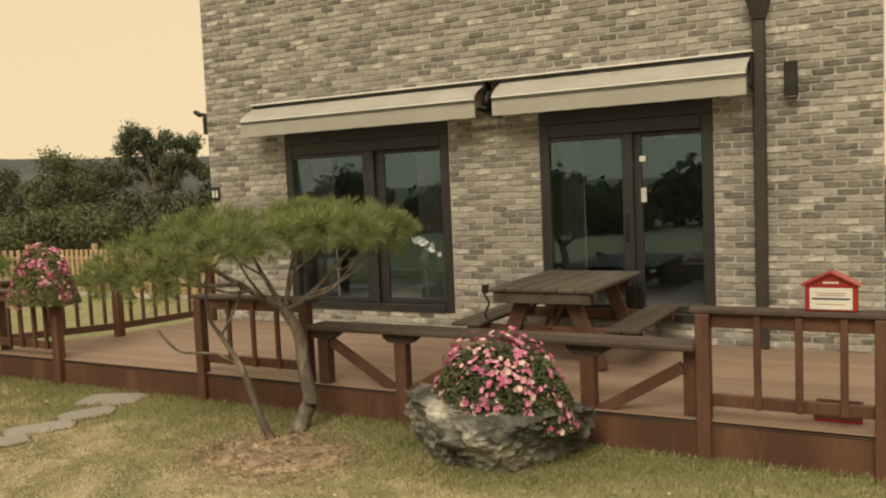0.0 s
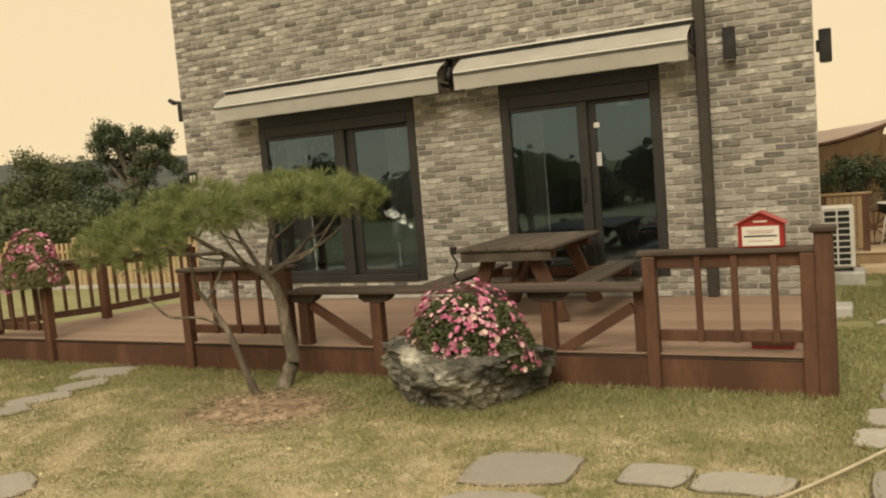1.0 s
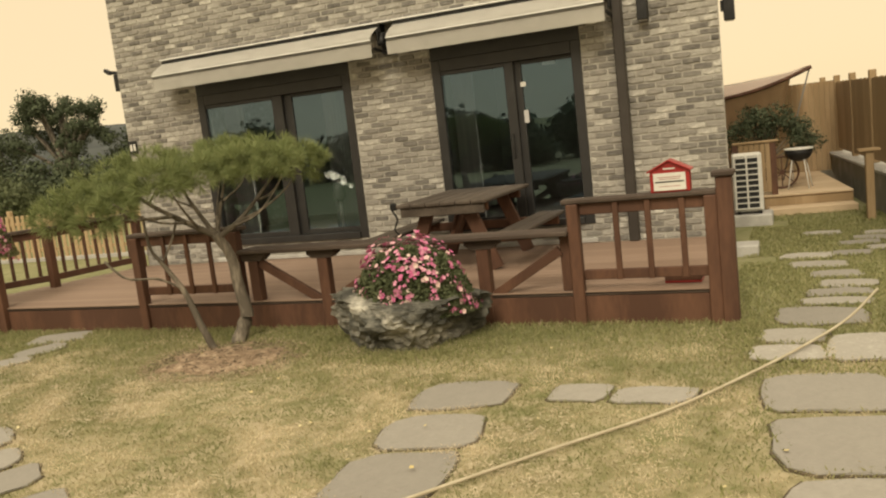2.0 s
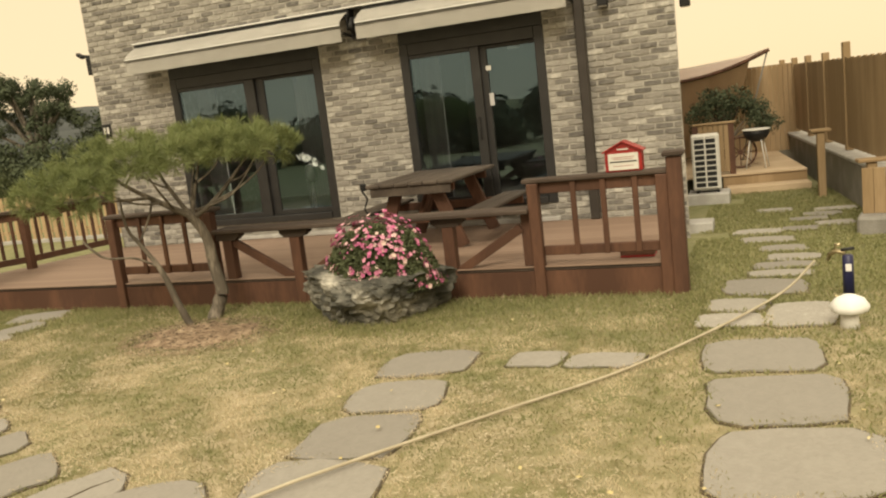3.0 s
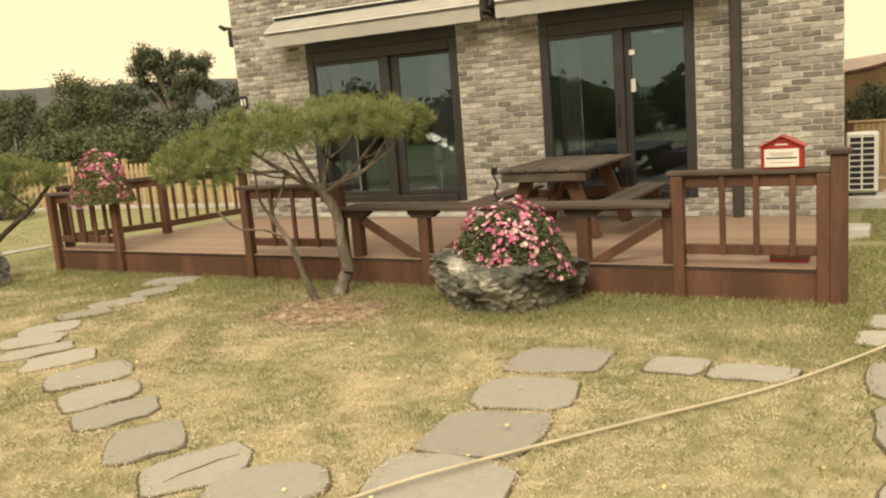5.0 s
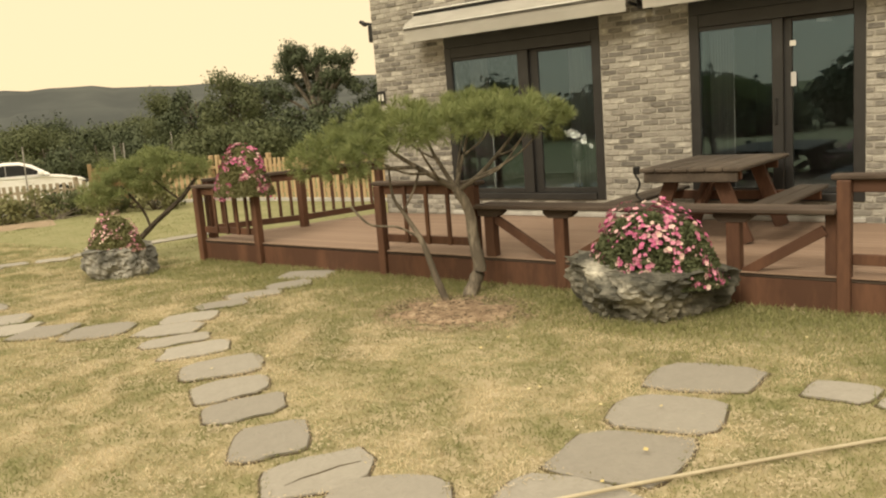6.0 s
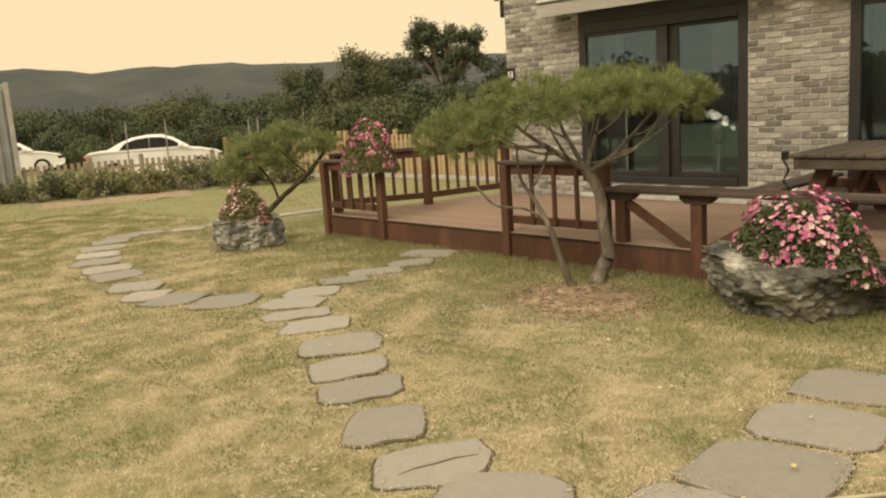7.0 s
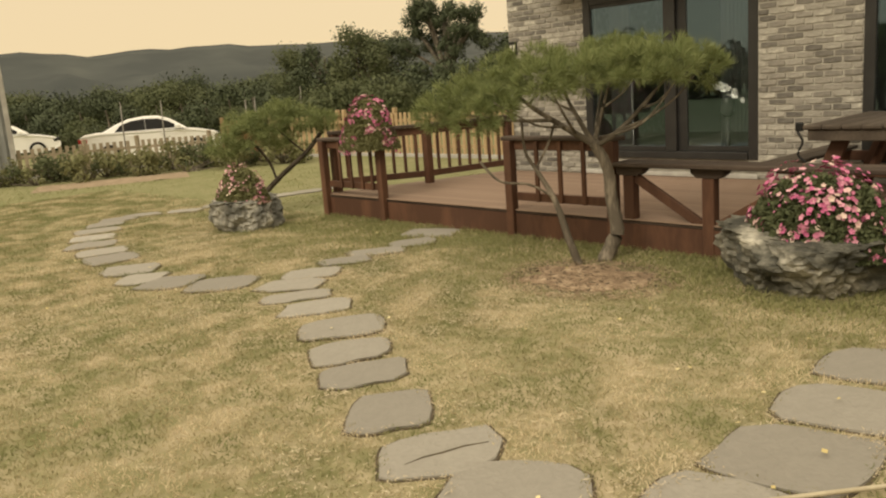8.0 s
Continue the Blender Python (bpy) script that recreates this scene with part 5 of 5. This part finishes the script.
def hills():
    bm = bmesh.new()
    n, rows = 90, []
    for i in range(n + 1):
        az = 30 + 110 * i / n
        prof = 36.5 + 0.22 * (az - 58) + 1.4 * math.sin(radians(az * 28 + 150)) + 2.2 * noise.noise(Vector((az * 0.11, 3, 0))) + 3 * noise.noise(Vector((az * 0.4, 7, 0))) + 1.6 * noise.noise(Vector((az * 1.3, 2, 0)))
        row = []
        for q, hh in ((420, 0.0), (480, 0.42), (540, 0.50), (610, 0.86), (660, 1.0), (760, 0.5)):
            x, y = polar(az, q)
            row.append(bm.verts.new((x, y, -2 + prof * hh + (5 if q < 600 else 1.5) * noise.noise(Vector((az * 0.5, q * 0.02, 0))))))
        rows.append(row)
    for a, b in zip(rows, rows[1:]):
        for j in range(5):
            bm.faces.new((a[j], a[j + 1], b[j + 1], b[j])).smooth = True
    tagged(part("backdrop_hills", bm, M_hill), "long wooded hill ridge on the horizon, haze in its colour", "hills", kind="structure")


hills()


# ---- fence, shrubs and car ----
def picket_fence(pts, h, label, mat, step=0.15):
    f = thing("picket_fence", label, "fence", group="picket fences")
    pk = mesh_of(box(-0.045, 0.045, -0.01, 0.01, 0.05, h - 0.06, 0), "picket", mat)
    for a, b in zip(pts, pts[1:]):
        a, b = Vector((*a, 0)), Vector((*b, 0))
        L = (b - a).length
        ang = math.degrees(math.atan2(b.y - a.y, b.x - a.x))
        for z in (0.25, h - 0.25):
            part("rail", bar(a + Vector((0, 0, z)), b + Vector((0, 0, z)), 0.03, 0.07, 0), mat, f)
        for k in range(int(L / step)):
            p = a.lerp(b, (k + 0.5) * step / L)
            o = new("picket", pk)
            o.parent = f
            o.matrix_basis = pose(p.x, p.y - 0.03, 0, 0, 0, ang)
        for k in range(int(L / 2) + 1):
            p = a.lerp(b, min(1, k * 2 / L))
            part("fence_post", box(p.x - 0.05, p.x + 0.05, p.y + 0.02, p.y + 0.12, -0.05, h + 0.06, 0.008), mat, f)
        part("kerb", bar(a + Vector((0, 0, 0.02)), b + Vector((0, 0, 0.02)), 0.16, 0.12, 0.01), M_concrete, f, "pale concrete kerb")


picket_fence([polar(79, 25.6), polar(67, 24.6), polar(59, 23.4)], 0.84, "low weathered picket fence by the parking", M_picket_grey, 0.17)
picket_fence([polar(58.6, 23.6), polar(53.8, 22.6), (0.15, 3.7)], 1.12, "pale wooden picket fence beside the house", M_picket, 0.16)


def garden_gate():
    x, y = polar(60.4, 23.0)
    g = thing("garden_gate", "low brown board gate in the picket fence", "gate", (x, y, 0))
    g.rotation_euler = (0, 0, radians(58))
    for px in (-0.46, 0.46):
        part("post", box(px - 0.05, px + 0.05, -0.05, 0.05, -0.02, 1.22, 0.008), M_tan, g)
    for k in range(6):
        part("board", box(-0.40 + k * 0.134, -0.275 + k * 0.134, -0.015, 0.015, 0.10, 1.10, 0.004), M_gate, g)
    for z in (0.25, 0.85):
        part("rail", box(-0.40, 0.40, 0.016, 0.05, z, z + 0.09, 0.004), M_gate, g)


garden_gate()


def shrub(at, w, h, seed, mat):
    rng = np.random.default_rng(seed)
    t = thing("shrub", "loose green shrub in front of the picket fence", "shrub", at, "shrubs along the fence")
    cl = [(rng.uniform(-w, w) * 0.6, rng.uniform(-w, w) * 0.4, rng.uniform(0.15, 0.85) * h, rng.uniform(0.20, 0.40) * h) for _ in range(15)]
    bm = bmesh.new()
    for x, y, z, r in cl:
        tube([(0, 0, -0.02), (x * 0.6, y * 0.6, z * 0.6), (x, y, z)], [0.02, 0.012, 0.006], 5, bm)
    part("branch_tuft", bm, M_bark, t)
    crown("foliage", mat, cl, 1300, 0.085, seed, t)


_rng = np.random.default_rng(77)
for _k in range(19):
    _q = _k / 18
    _az = 75 - 18 * _q
    _x, _y = polar(_az, 23.4 - 1.2 * _q + 0.6 * math.sin(_k * 2.1))
    shrub((_x, _y, 0), 1.0 + 0.3 * math.sin(_k * 1.3), 0.52 + 0.18 * math.sin(_k * 2.7), 200 + _k, M_leaf_pale if _k % 3 else M_leaf)
bm = bmesh.new()
bmesh.ops.create_grid(bm, x_segments=24, y_segments=8, size=1)
for v in bm.verts:
    v.co = Vector((v.co.x * 1.7, v.co.y * 0.8, 0.03 * (1 - v.co.x ** 2) * (1 - v.co.y ** 2) + 0.02 * noise.noise(v.co * 4) + 0.004))
bm.transform(pose(*polar(68.6, 21.4), 0, 0, 0, 66))
tagged(part("soil_bed", bm, M_soil), "bare brown soil bed in the lawn", "soil", kind="stuff")


def car():
    x, y = polar(65.9, 28.0)
    c = thing("sedan_car", "white four-door saloon parked behind the fence", "car", (x, y, 0))
    c.rotation_euler = (0, 0, radians(66))
    c.scale = (0.92, 0.92, 0.92)
    # side profile along x (front to the right), with a narrowing cabin
    low = [(-2.25, 0.45), (-2.28, 0.72), (-2.2, 0.95), (-1.75, 1.0), (-0.9, 1.0), (0.9, 0.96), (1.5, 0.88), (2.1, 0.74), (2.27, 0.58), (2.25, 0.38), (1.9, 0.25), (-1.9, 0.25)]
    bm = bmesh.new()
    sections = [(-0.86, 0.97), (-0.90, 1.0), (0.90, 1.0), (0.86, 0.97)]
    rings = [[bm.verts.new((px * s, wy, 0.25 + (pz - 0.25) * s)) for px, pz in low] for wy, s in sections]
    for a, b in zip(rings, rings[1:]):
        for k in range(len(low)):
            bm.faces.new((a[k], a[(k + 1) % len(low)], b[(k + 1) % len(low)], b[k]))
    bm.faces.new(rings[0])
    bm.faces.new(rings[-1][::-1])
    bmesh.ops.recalc_face_normals(bm, faces=bm.faces[:])
    bmesh.ops.bevel(bm, geom=bm.edges[:], offset=0.03, segments=2, affect="EDGES")
    body = part("body", bm, M_carpaint, c)

    def cabin(pts, inset, mat, name, lift=0.0):
        bm = bmesh.new()
        rr = []
        for wy, k in ((-0.80, 0), (0.80, 0)):
            rr.append([bm.verts.new((px, wy * (1 - inset * max(0, pz - 0.98)), pz + lift)) for px, pz in pts])
        for k in range(len(pts)):
            bm.faces.new((rr[0][k], rr[0][(k + 1) % len(pts)], rr[1][(k + 1) % len(pts)], rr[1][k]))
        bm.faces.new(rr[0])
        bm.faces.new(rr[1][::-1])
        bmesh.ops.recalc_face_normals(bm, faces=bm.faces[:])
        bmesh.ops.bevel(bm, geom=bm.edges[:], offset=0.02, segments=1, affect="EDGES")
        return part(name, bm, mat, c)

    cabin([(-1.62, 0.985), (-1.15, 1.22), (-0.75, 1.37), (-0.2, 1.44), (0.25, 1.42), (0.62, 1.30), (1.12, 0.975)], 0.42, M_carpaint, "cabin")
    for s in (-1, 1):
        for pts in ([(-1.15, 1.02), (-0.95, 1.22), (-0.62, 1.33), (-0.195, 1.37), (-0.195, 1.02)], [(-0.18, 1.02), (-0.18, 1.37), (0.22, 1.35), (0.55, 1.24), (0.90, 1.02)]):
            bm = bmesh.new()
            bm.faces.new([bm.verts.new((px, s * (0.80 * (1 - 0.42 * (pz - 0.98)) + 0.012), pz)) for px, pz in pts])
            bmesh.ops.solidify(bm, geom=bm.faces[:], thickness=0.01)
            part("side_window", bm, M_darkglass, c)
        part("tail_light", box(-2.27, -2.0, min(s * 0.62, s * 0.89), max(s * 0.62, s * 0.89), 0.74, 0.88, 0.02), M_tail, c)
        part("headlight", box(2.0, 2.24, min(s * 0.62, s * 0.88), max(s * 0.62, s * 0.88), 0.60, 0.72, 0.02), M_darkglass, c)
        part("wing_mirror", box(0.72, 0.90, min(s * 0.88, s * 1.02), max(s * 0.88, s * 1.02), 1.0, 1.12, 0.02), M_carpaint, c)
        for px in (-1.35, 1.38):
            w = part("wheel", tube([(px, s * 0.72, 0.32), (px, s * 0.91, 0.32)], [0.32, 0.32], 24), M_rubber, c)
            part("rim", tube([(px, s * 0.9105, 0.32), (px, s * 0.925, 0.32)], [0.22, 0.20], 16), M_offwhite, w)
        for px in (-0.75, 0.25):
            part("door_handle", box(px, px + 0.16, min(s * 0.90, s * 0.925), max(s * 0.90, s * 0.925), 0.86, 0.89, 0.005), M_carpaint, c)
    # second, smaller parked car beyond it
    k = copy_thing(c, Matrix.Translation((*polar(74.6, 36), 0)) @ Matrix.Rotation(radians(72), 4, "Z"))
    tagged(k, "white saloon parked further along the lane")


car()
_x, _y = polar(76.0, 25.0)
_c = thing("storage_container", "grey steel storage container at the garden edge", "container", (_x, _y, 0))
_c.rotation_euler = (0, 0, radians(73))
_c.scale = (1, 1, 1.0)
part("body", box(-1.0, 0.9, 0.0, 4.0, 0.05, 2.95, 0.03), M_box, _c)
for _k in range(9):
    part("rib", box(-0.9 + _k * 0.2, -0.82 + _k * 0.2, -0.035, -0.002, 0.2, 2.8, 0.01), M_box, _c)
part("corner_post", box(0.84, 0.96, -0.06, 0.06, 0.0, 3.0, 0.01), M_concrete, _c)
for _az, _d, _h in ((67.6, 26, 1.75), (65.2, 27, 1.7), (60.0, 25, 1.55), (59.4, 26, 1.6), (56.4, 30, 1.8)):
    _x, _y = polar(_az, _d)
    _p = thing("marker_post", "thin pale post along the lane", "post", (_x, _y, 0), "posts along the lane")
    part("pole", tube([(0, 0, -0.05), (0.02, 0, _h * 0.5), (0.03, 0.02, _h)], [0.022, 0.02, 0.018], 7), M_block, _p)
    part("cap", tube([(0.03, 0.02, _h + 0.001), (0.03, 0.02, _h + 0.06)], [0.028, 0.018], 7), M_block, _p)

# Wood and hedge behind the viewer, which the glass reflects
_rng = np.random.default_rng(91)
for _k in range(16):
    _x, _y = -16 + _k * 2.9, -25 + 2.5 * math.sin(_k * 1.7)
    _h = 2.5 + 0.4 * math.sin(_k * 2.2)
    broad_tree("wood_tree", "tall tree of the wood facing the house", (_x, _y, 0), _h, random_clumps(_rng, 22, 2.2, 1.6, 0.3, _h - 0.5, 0.6, 0.95), 170, 0.32, 300 + _k, M_oak, 0.2, "trees facing the house")


# ---- grass ----
def grass():
    rng = np.random.default_rng(55)
    n = 360000
    x, y = rng.uniform(-9.0, 11.2, n), rng.uniform(-8.9, -2.86, n)  # over the open lawn
    keep = np.ones(n, bool)
    for g in (PATH_MID, PATH_RIGHT, PATH_FAR, PATH_LEFT, PATH_DOOR, PATH_LOOP):
        for sx, sy, w, d, a in g:
            ca, sa = math.cos(radians(a)), math.sin(radians(a))
            u, v = (x - sx) * ca + (y - sy) * sa, -(x - sx) * sa + (y - sy) * ca
            keep &= ~((np.abs(u) < w * 0.47) & (np.abs(v) < d * 0.47))
    keep &= ((x - 4.42) / 0.60) ** 2 + ((y + 3.98) / 0.54) ** 2 > rng.uniform(0.35, 1.35, n)
    keep &= rng.uniform(0, 1, n) > 0.85 * np.exp(-np.abs(y + 2.86) / 0.75)
    x, y = x[keep], y[keep]
    n = len(x)
    patch = np.sin(x * 1.9 + 1.3 * np.sin(y * 1.1)) * np.cos(y * 2.3 + np.sin(x * 0.8))
    near_deck = np.exp(-np.abs(y + 2.86) / 0.5)
    h = rng.uniform(0.018, 0.042, n) * (1 + 0.25 * patch) + near_deck * rng.uniform(0, 0.05, n)
    up = np.stack([rng.normal(0, 0.9, n), rng.normal(0, 0.9, n), np.ones(n)], 1)
    up /= np.linalg.norm(up, axis=1)[:, None]
    c = np.stack([x, y, h * 0.45], 1)
    tagged(cards("lawn_grass", M_grass, c, unit(n, rng), up, 0.006, h), "short dry lawn grass blades", "grass", kind="stuff")
    m = 1500
    hx, hy = rng.uniform(-4.5, 8.8, m), rng.uniform(-8.4, -4.3, m)
    thick = np.sin(hx * 1.3 + 0.8 * np.sin(hy * 1.7)) * np.cos(hy * 1.6 + np.sin(hx * 0.9)) + rng.normal(0, 0.35, m)
    hx, hy = hx[thick > 0.1], hy[thick > 0.1]
    k = 24
    spread = rng.normal(size=(len(hx), k, 2)) * rng.uniform(0.03, 0.13, (len(hx), 1, 1))
    tx, ty = (hx[:, None] + spread[:, :, 0]).ravel(), (hy[:, None] + spread[:, :, 1]).ravel()
    free = np.ones(len(tx), bool)
    for g in (PATH_MID, PATH_RIGHT, PATH_LEFT, PATH_DOOR, PATH_LOOP):
        for sx, sy, w, d, a in g:
            free &= np.hypot(tx - sx, ty - sy) > 0.52 * max(w, d)
    free &= ((tx - 4.42) / 0.60) ** 2 + ((ty + 3.98) / 0.54) ** 2 > 1.2
    tx, ty = tx[free], ty[free]
    flat = unit(len(tx), rng) * (1, 1, 0.22)
    tagged(cards("dry_thatch", M_straw, np.stack([tx, ty, rng.uniform(0.016, 0.036, len(tx))], 1), np.tile((0, 0, 1.0), (len(tx), 1)) + unit(len(tx), rng) * 0.4, flat, 0.0055, rng.uniform(0.025, 0.06, len(tx))), "pale dry thatch lying in the lawn", "straw", kind="stuff")
    # greener growth: along the deck, round the boulders, in the lane beside the house and beyond the loop of stones
    def sown(n, x0, x1, y0, y1):
        return rng.uniform(x0, x1, n), rng.uniform(y0, y1, n)

    lots = []
    for n, rect, w, tall in ((90000, (-1.0, 9.2, -4.9, -2.85), 0.007, 0.085), (60000, (8.84, 11.1, -6.2, 4.2), 0.012, 0.06), (26000, (6.6, 8.9, -7.2, -3.2), 0.006, 0.03),
                             (16000, (4.6, 7.2, -4.6, -2.9), 0.008, 0.07), (30000, (-17.0, -0.6, -7.5, 1.6), 0.021, 0.025)):
        x, y = sown(n, *rect)
        if rect[3] == -2.85:
            k = rng.uniform(0, 1, n) < 0.95 * np.exp((y + 2.85) / (0.62 + 0.25 * np.sin(x * 1.7) * np.sin(x * 0.6 + 1)))
        elif tall == 0.07:
            k = rng.uniform(0, 1, n) < np.exp(-((np.hypot((x - 6.02) / 0.75, (y + 3.46) / 0.5) - 1) / 0.3) ** 2) * 0.9
        elif tall == 0.03:
            k = rng.uniform(0, 1, n) < 0.22 + 0.22 * np.sin(x * 2.6 + y + np.sin(y * 2.1)) * np.sin(y * 1.3 + 0.7 * x)
        elif rect[0] == 8.84:
            k = rng.uniform(0, 1, n) < np.clip((4.2 - y) / 1.6, 0, 1) * np.clip(1.0 - np.clip(-2.6 - y, 0, 9) / 2.2 + 0.2 * np.sin(3 * x + 2 * y), 0.12, 1)
        else:
            k = rng.uniform(0, 1, n) < np.clip((x + 17) / 5, 0, 1) * np.clip((y + 7.5) / 3, 0, 1) * np.clip((-0.6 - x) / 1.5, 0, 1) * (0.55 + 0.35 * np.sin(x * 0.7 + 1.1 * y + np.sin(y)))
        for g in (PATH_MID, PATH_RIGHT, PATH_FAR, PATH_LEFT, PATH_DOOR, PATH_LOOP):
            for sx, sy, sw, sd, a in g:
                ca, sa = math.cos(radians(a)), math.sin(radians(a))
                k &= ~((np.abs((x - sx) * ca + (y - sy) * sa) < sw * 0.5) & (np.abs(-(x - sx) * sa + (y - sy) * ca) < sd * 0.5))
        k &= ((x - 4.42) / 0.60) ** 2 + ((y + 3.98) / 0.54) ** 2 > 0.9
        k &= ~((x > 8.6) & (x < 9.3) & (y > 2.45) & (y < 3.05)) & ~((x > 8.79) & (x < 9.2) & (y > -0.22) & (y < 0.16)) & ~((x > 10.6) & (y > -0.46) & (y < 0.26))
        x, y = x[k], y[k]
        h = rng.uniform(0.35, 1.0, len(x)) * tall
        lean = 1.1 if w > 0.02 else 0.6
        up = np.stack([rng.normal(0, lean, len(x)), rng.normal(0, lean, len(x)), np.ones(len(x))], 1)
        lots.append((np.stack([x, y, h * 0.45], 1), up / np.linalg.norm(up, axis=1)[:, None], np.full(len(x), w), h))
    c, up, w, h = (np.concatenate(q) for q in zip(*lots))
    tagged(cards("green_grass", M_green, c, unit(len(c), rng), up, w, h), "longer green grass by the deck and path", "grass", kind="stuff")


grass()


def fallen_leaves():
    rng = np.random.default_rng(66)
    n = 90
    c = np.stack([rng.uniform(-2, 10.5, n), rng.uniform(-7.6, -3.1, n), rng.uniform(0.03, 0.045, n)], 1)
    nn = np.tile((0, 0, 1.0), (n, 1)) + unit(n, rng) * 0.5
    u = unit(n, rng) * (1, 1, 0.2)
    tagged(cards("fallen_leaf_litter", M_litter, c, nn, u, rng.uniform(0.015, 0.035, n), rng.uniform(0.03, 0.06, n)), "pale yellow fallen leaves on the lawn", "leaves", kind="stuff")


fallen_leaves()


# ---- bricks and deck planks ----
def build_bricks():
    rng = random.Random(9)
    shapes = []

    def brick_points(x0, x1, z0, z1, y0):
        """A worn brick: eight rim points on an uneven face, and the same behind."""
        xs = [x0, x0 + 0.3 * (x1 - x0), x0 + 0.7 * (x1 - x0), x1, x1, x0 + 0.7 * (x1 - x0), x0 + 0.3 * (x1 - x0), x0]
        zs = [z0, z0, z0, z0, z1, z1, z1, z1]
        mx, mz = (x0 + x1) / 2, (z0 + z1) / 2
        back, face = [], []
        for q, (x, z) in enumerate(zip(xs, zs)):
            x += rng.uniform(-0.005, 0.005)
            z += rng.uniform(-0.004, 0.004)
            corner = 0.72 if q in (0, 3, 4, 7) else 0.8
            back.append((x, 0.016, z))
            face.append((mx + (x - mx) * (0.94 if q in (0, 3, 4, 7) else 0.97), y0 + rng.uniform(-0.0025, 0.0025), mz + (z - mz) * corner))
        return back + face

    RIM = [(q, (q + 1) % 8, 8 + (q + 1) % 8, 8 + q) for q in range(8)] + [tuple(range(8, 16))]
    for k in range(8):
        me = bpy.data.meshes.new("brick")
        me.from_pydata(brick_points(-PITCH / 2 + 0.008, PITCH / 2 - 0.008, -COURSE / 2 + 0.007, COURSE / 2 - 0.007, -0.002 - 0.0012 * k), [], RIM)
        me.materials.append(M_brick_one)
        shapes.append(me)
    verts, faces = [], []
    lone = 0
    rows = int(4.95 / COURSE)
    wall = bpy.data.objects["wall_south"]
    for r in range(rows):
        z = 0.02 + (r + 0.5) * COURSE
        x = -PITCH / 2 if r % 2 else 0.0
        x += rng.uniform(-0.01, 0.01)
        while x < HOUSE_W:
            a, b = max(x, 0.0), min(x + PITCH, HOUSE_W)
            x += PITCH
            spans = [(a, b)]
            if z + COURSE / 2 > DOOR_Z0 + 0.02 and z - COURSE / 2 < LINTEL - 0.01:
                for p, q, *_ in DOORS:
                    cut = []
                    for s, e in spans:
                        if e <= p or s >= q:
                            cut.append((s, e))
                        else:
                            if s < p:
                                cut.append((s, p))
                            if e > q:
                                cut.append((q, e))
                    spans = cut
            for s, e in spans:
                if e - s < 0.035:
                    continue
                if e - s > PITCH - 0.001 and 3.95 < s < 5.3 and 0.9 < z < 2.95 or e - s > PITCH - 0.001 and 7.15 < s < 8.75 and 1.2 < z < 2.3 and lone < 295:
                    ob = new("brick", shapes[rng.randrange(8)])
                    ob.parent = wall
                    ob.location = ((s + e) / 2, 0.0, z)
                    lone += 1
                    continue
                k = len(verts)
                verts += brick_points(s + 0.008, e - 0.008, z - COURSE / 2 + 0.007, z + COURSE / 2 - 0.007, -0.002 - rng.uniform(0, 0.009))
                faces += [tuple(k + q for q in f) for f in RIM]
    me = bpy.data.meshes.new("brickwork")
    me.from_pydata(verts, [], faces)
    me.materials.append(M_brick)
    ob = new("brickwork", me)
    ob.parent = wall
    tagged(ob, "rough grey and brown bricks", kind="stuff")


build_bricks()


def build_planks():
    y, k = DY0 - 0.02, 0
    while y < -0.03:
        y1 = min(y + 0.136, -0.008)
        x0 = left_edge(max(y, DY0))
        cuts = [x0, x0 + 3.2 + 0.5 * (k % 2), x0 + 6.6 - 0.6 * (k % 2), right_edge(max(y, DY0))]
        for a, b in zip(cuts, cuts[1:]):
            part("plank", box(a + 0.002, b - 0.002, y, y1, DECK - 0.028, DECK, 0.004), M_plank, deck)
        y = y1 + 0.006
        k += 1


build_planks()
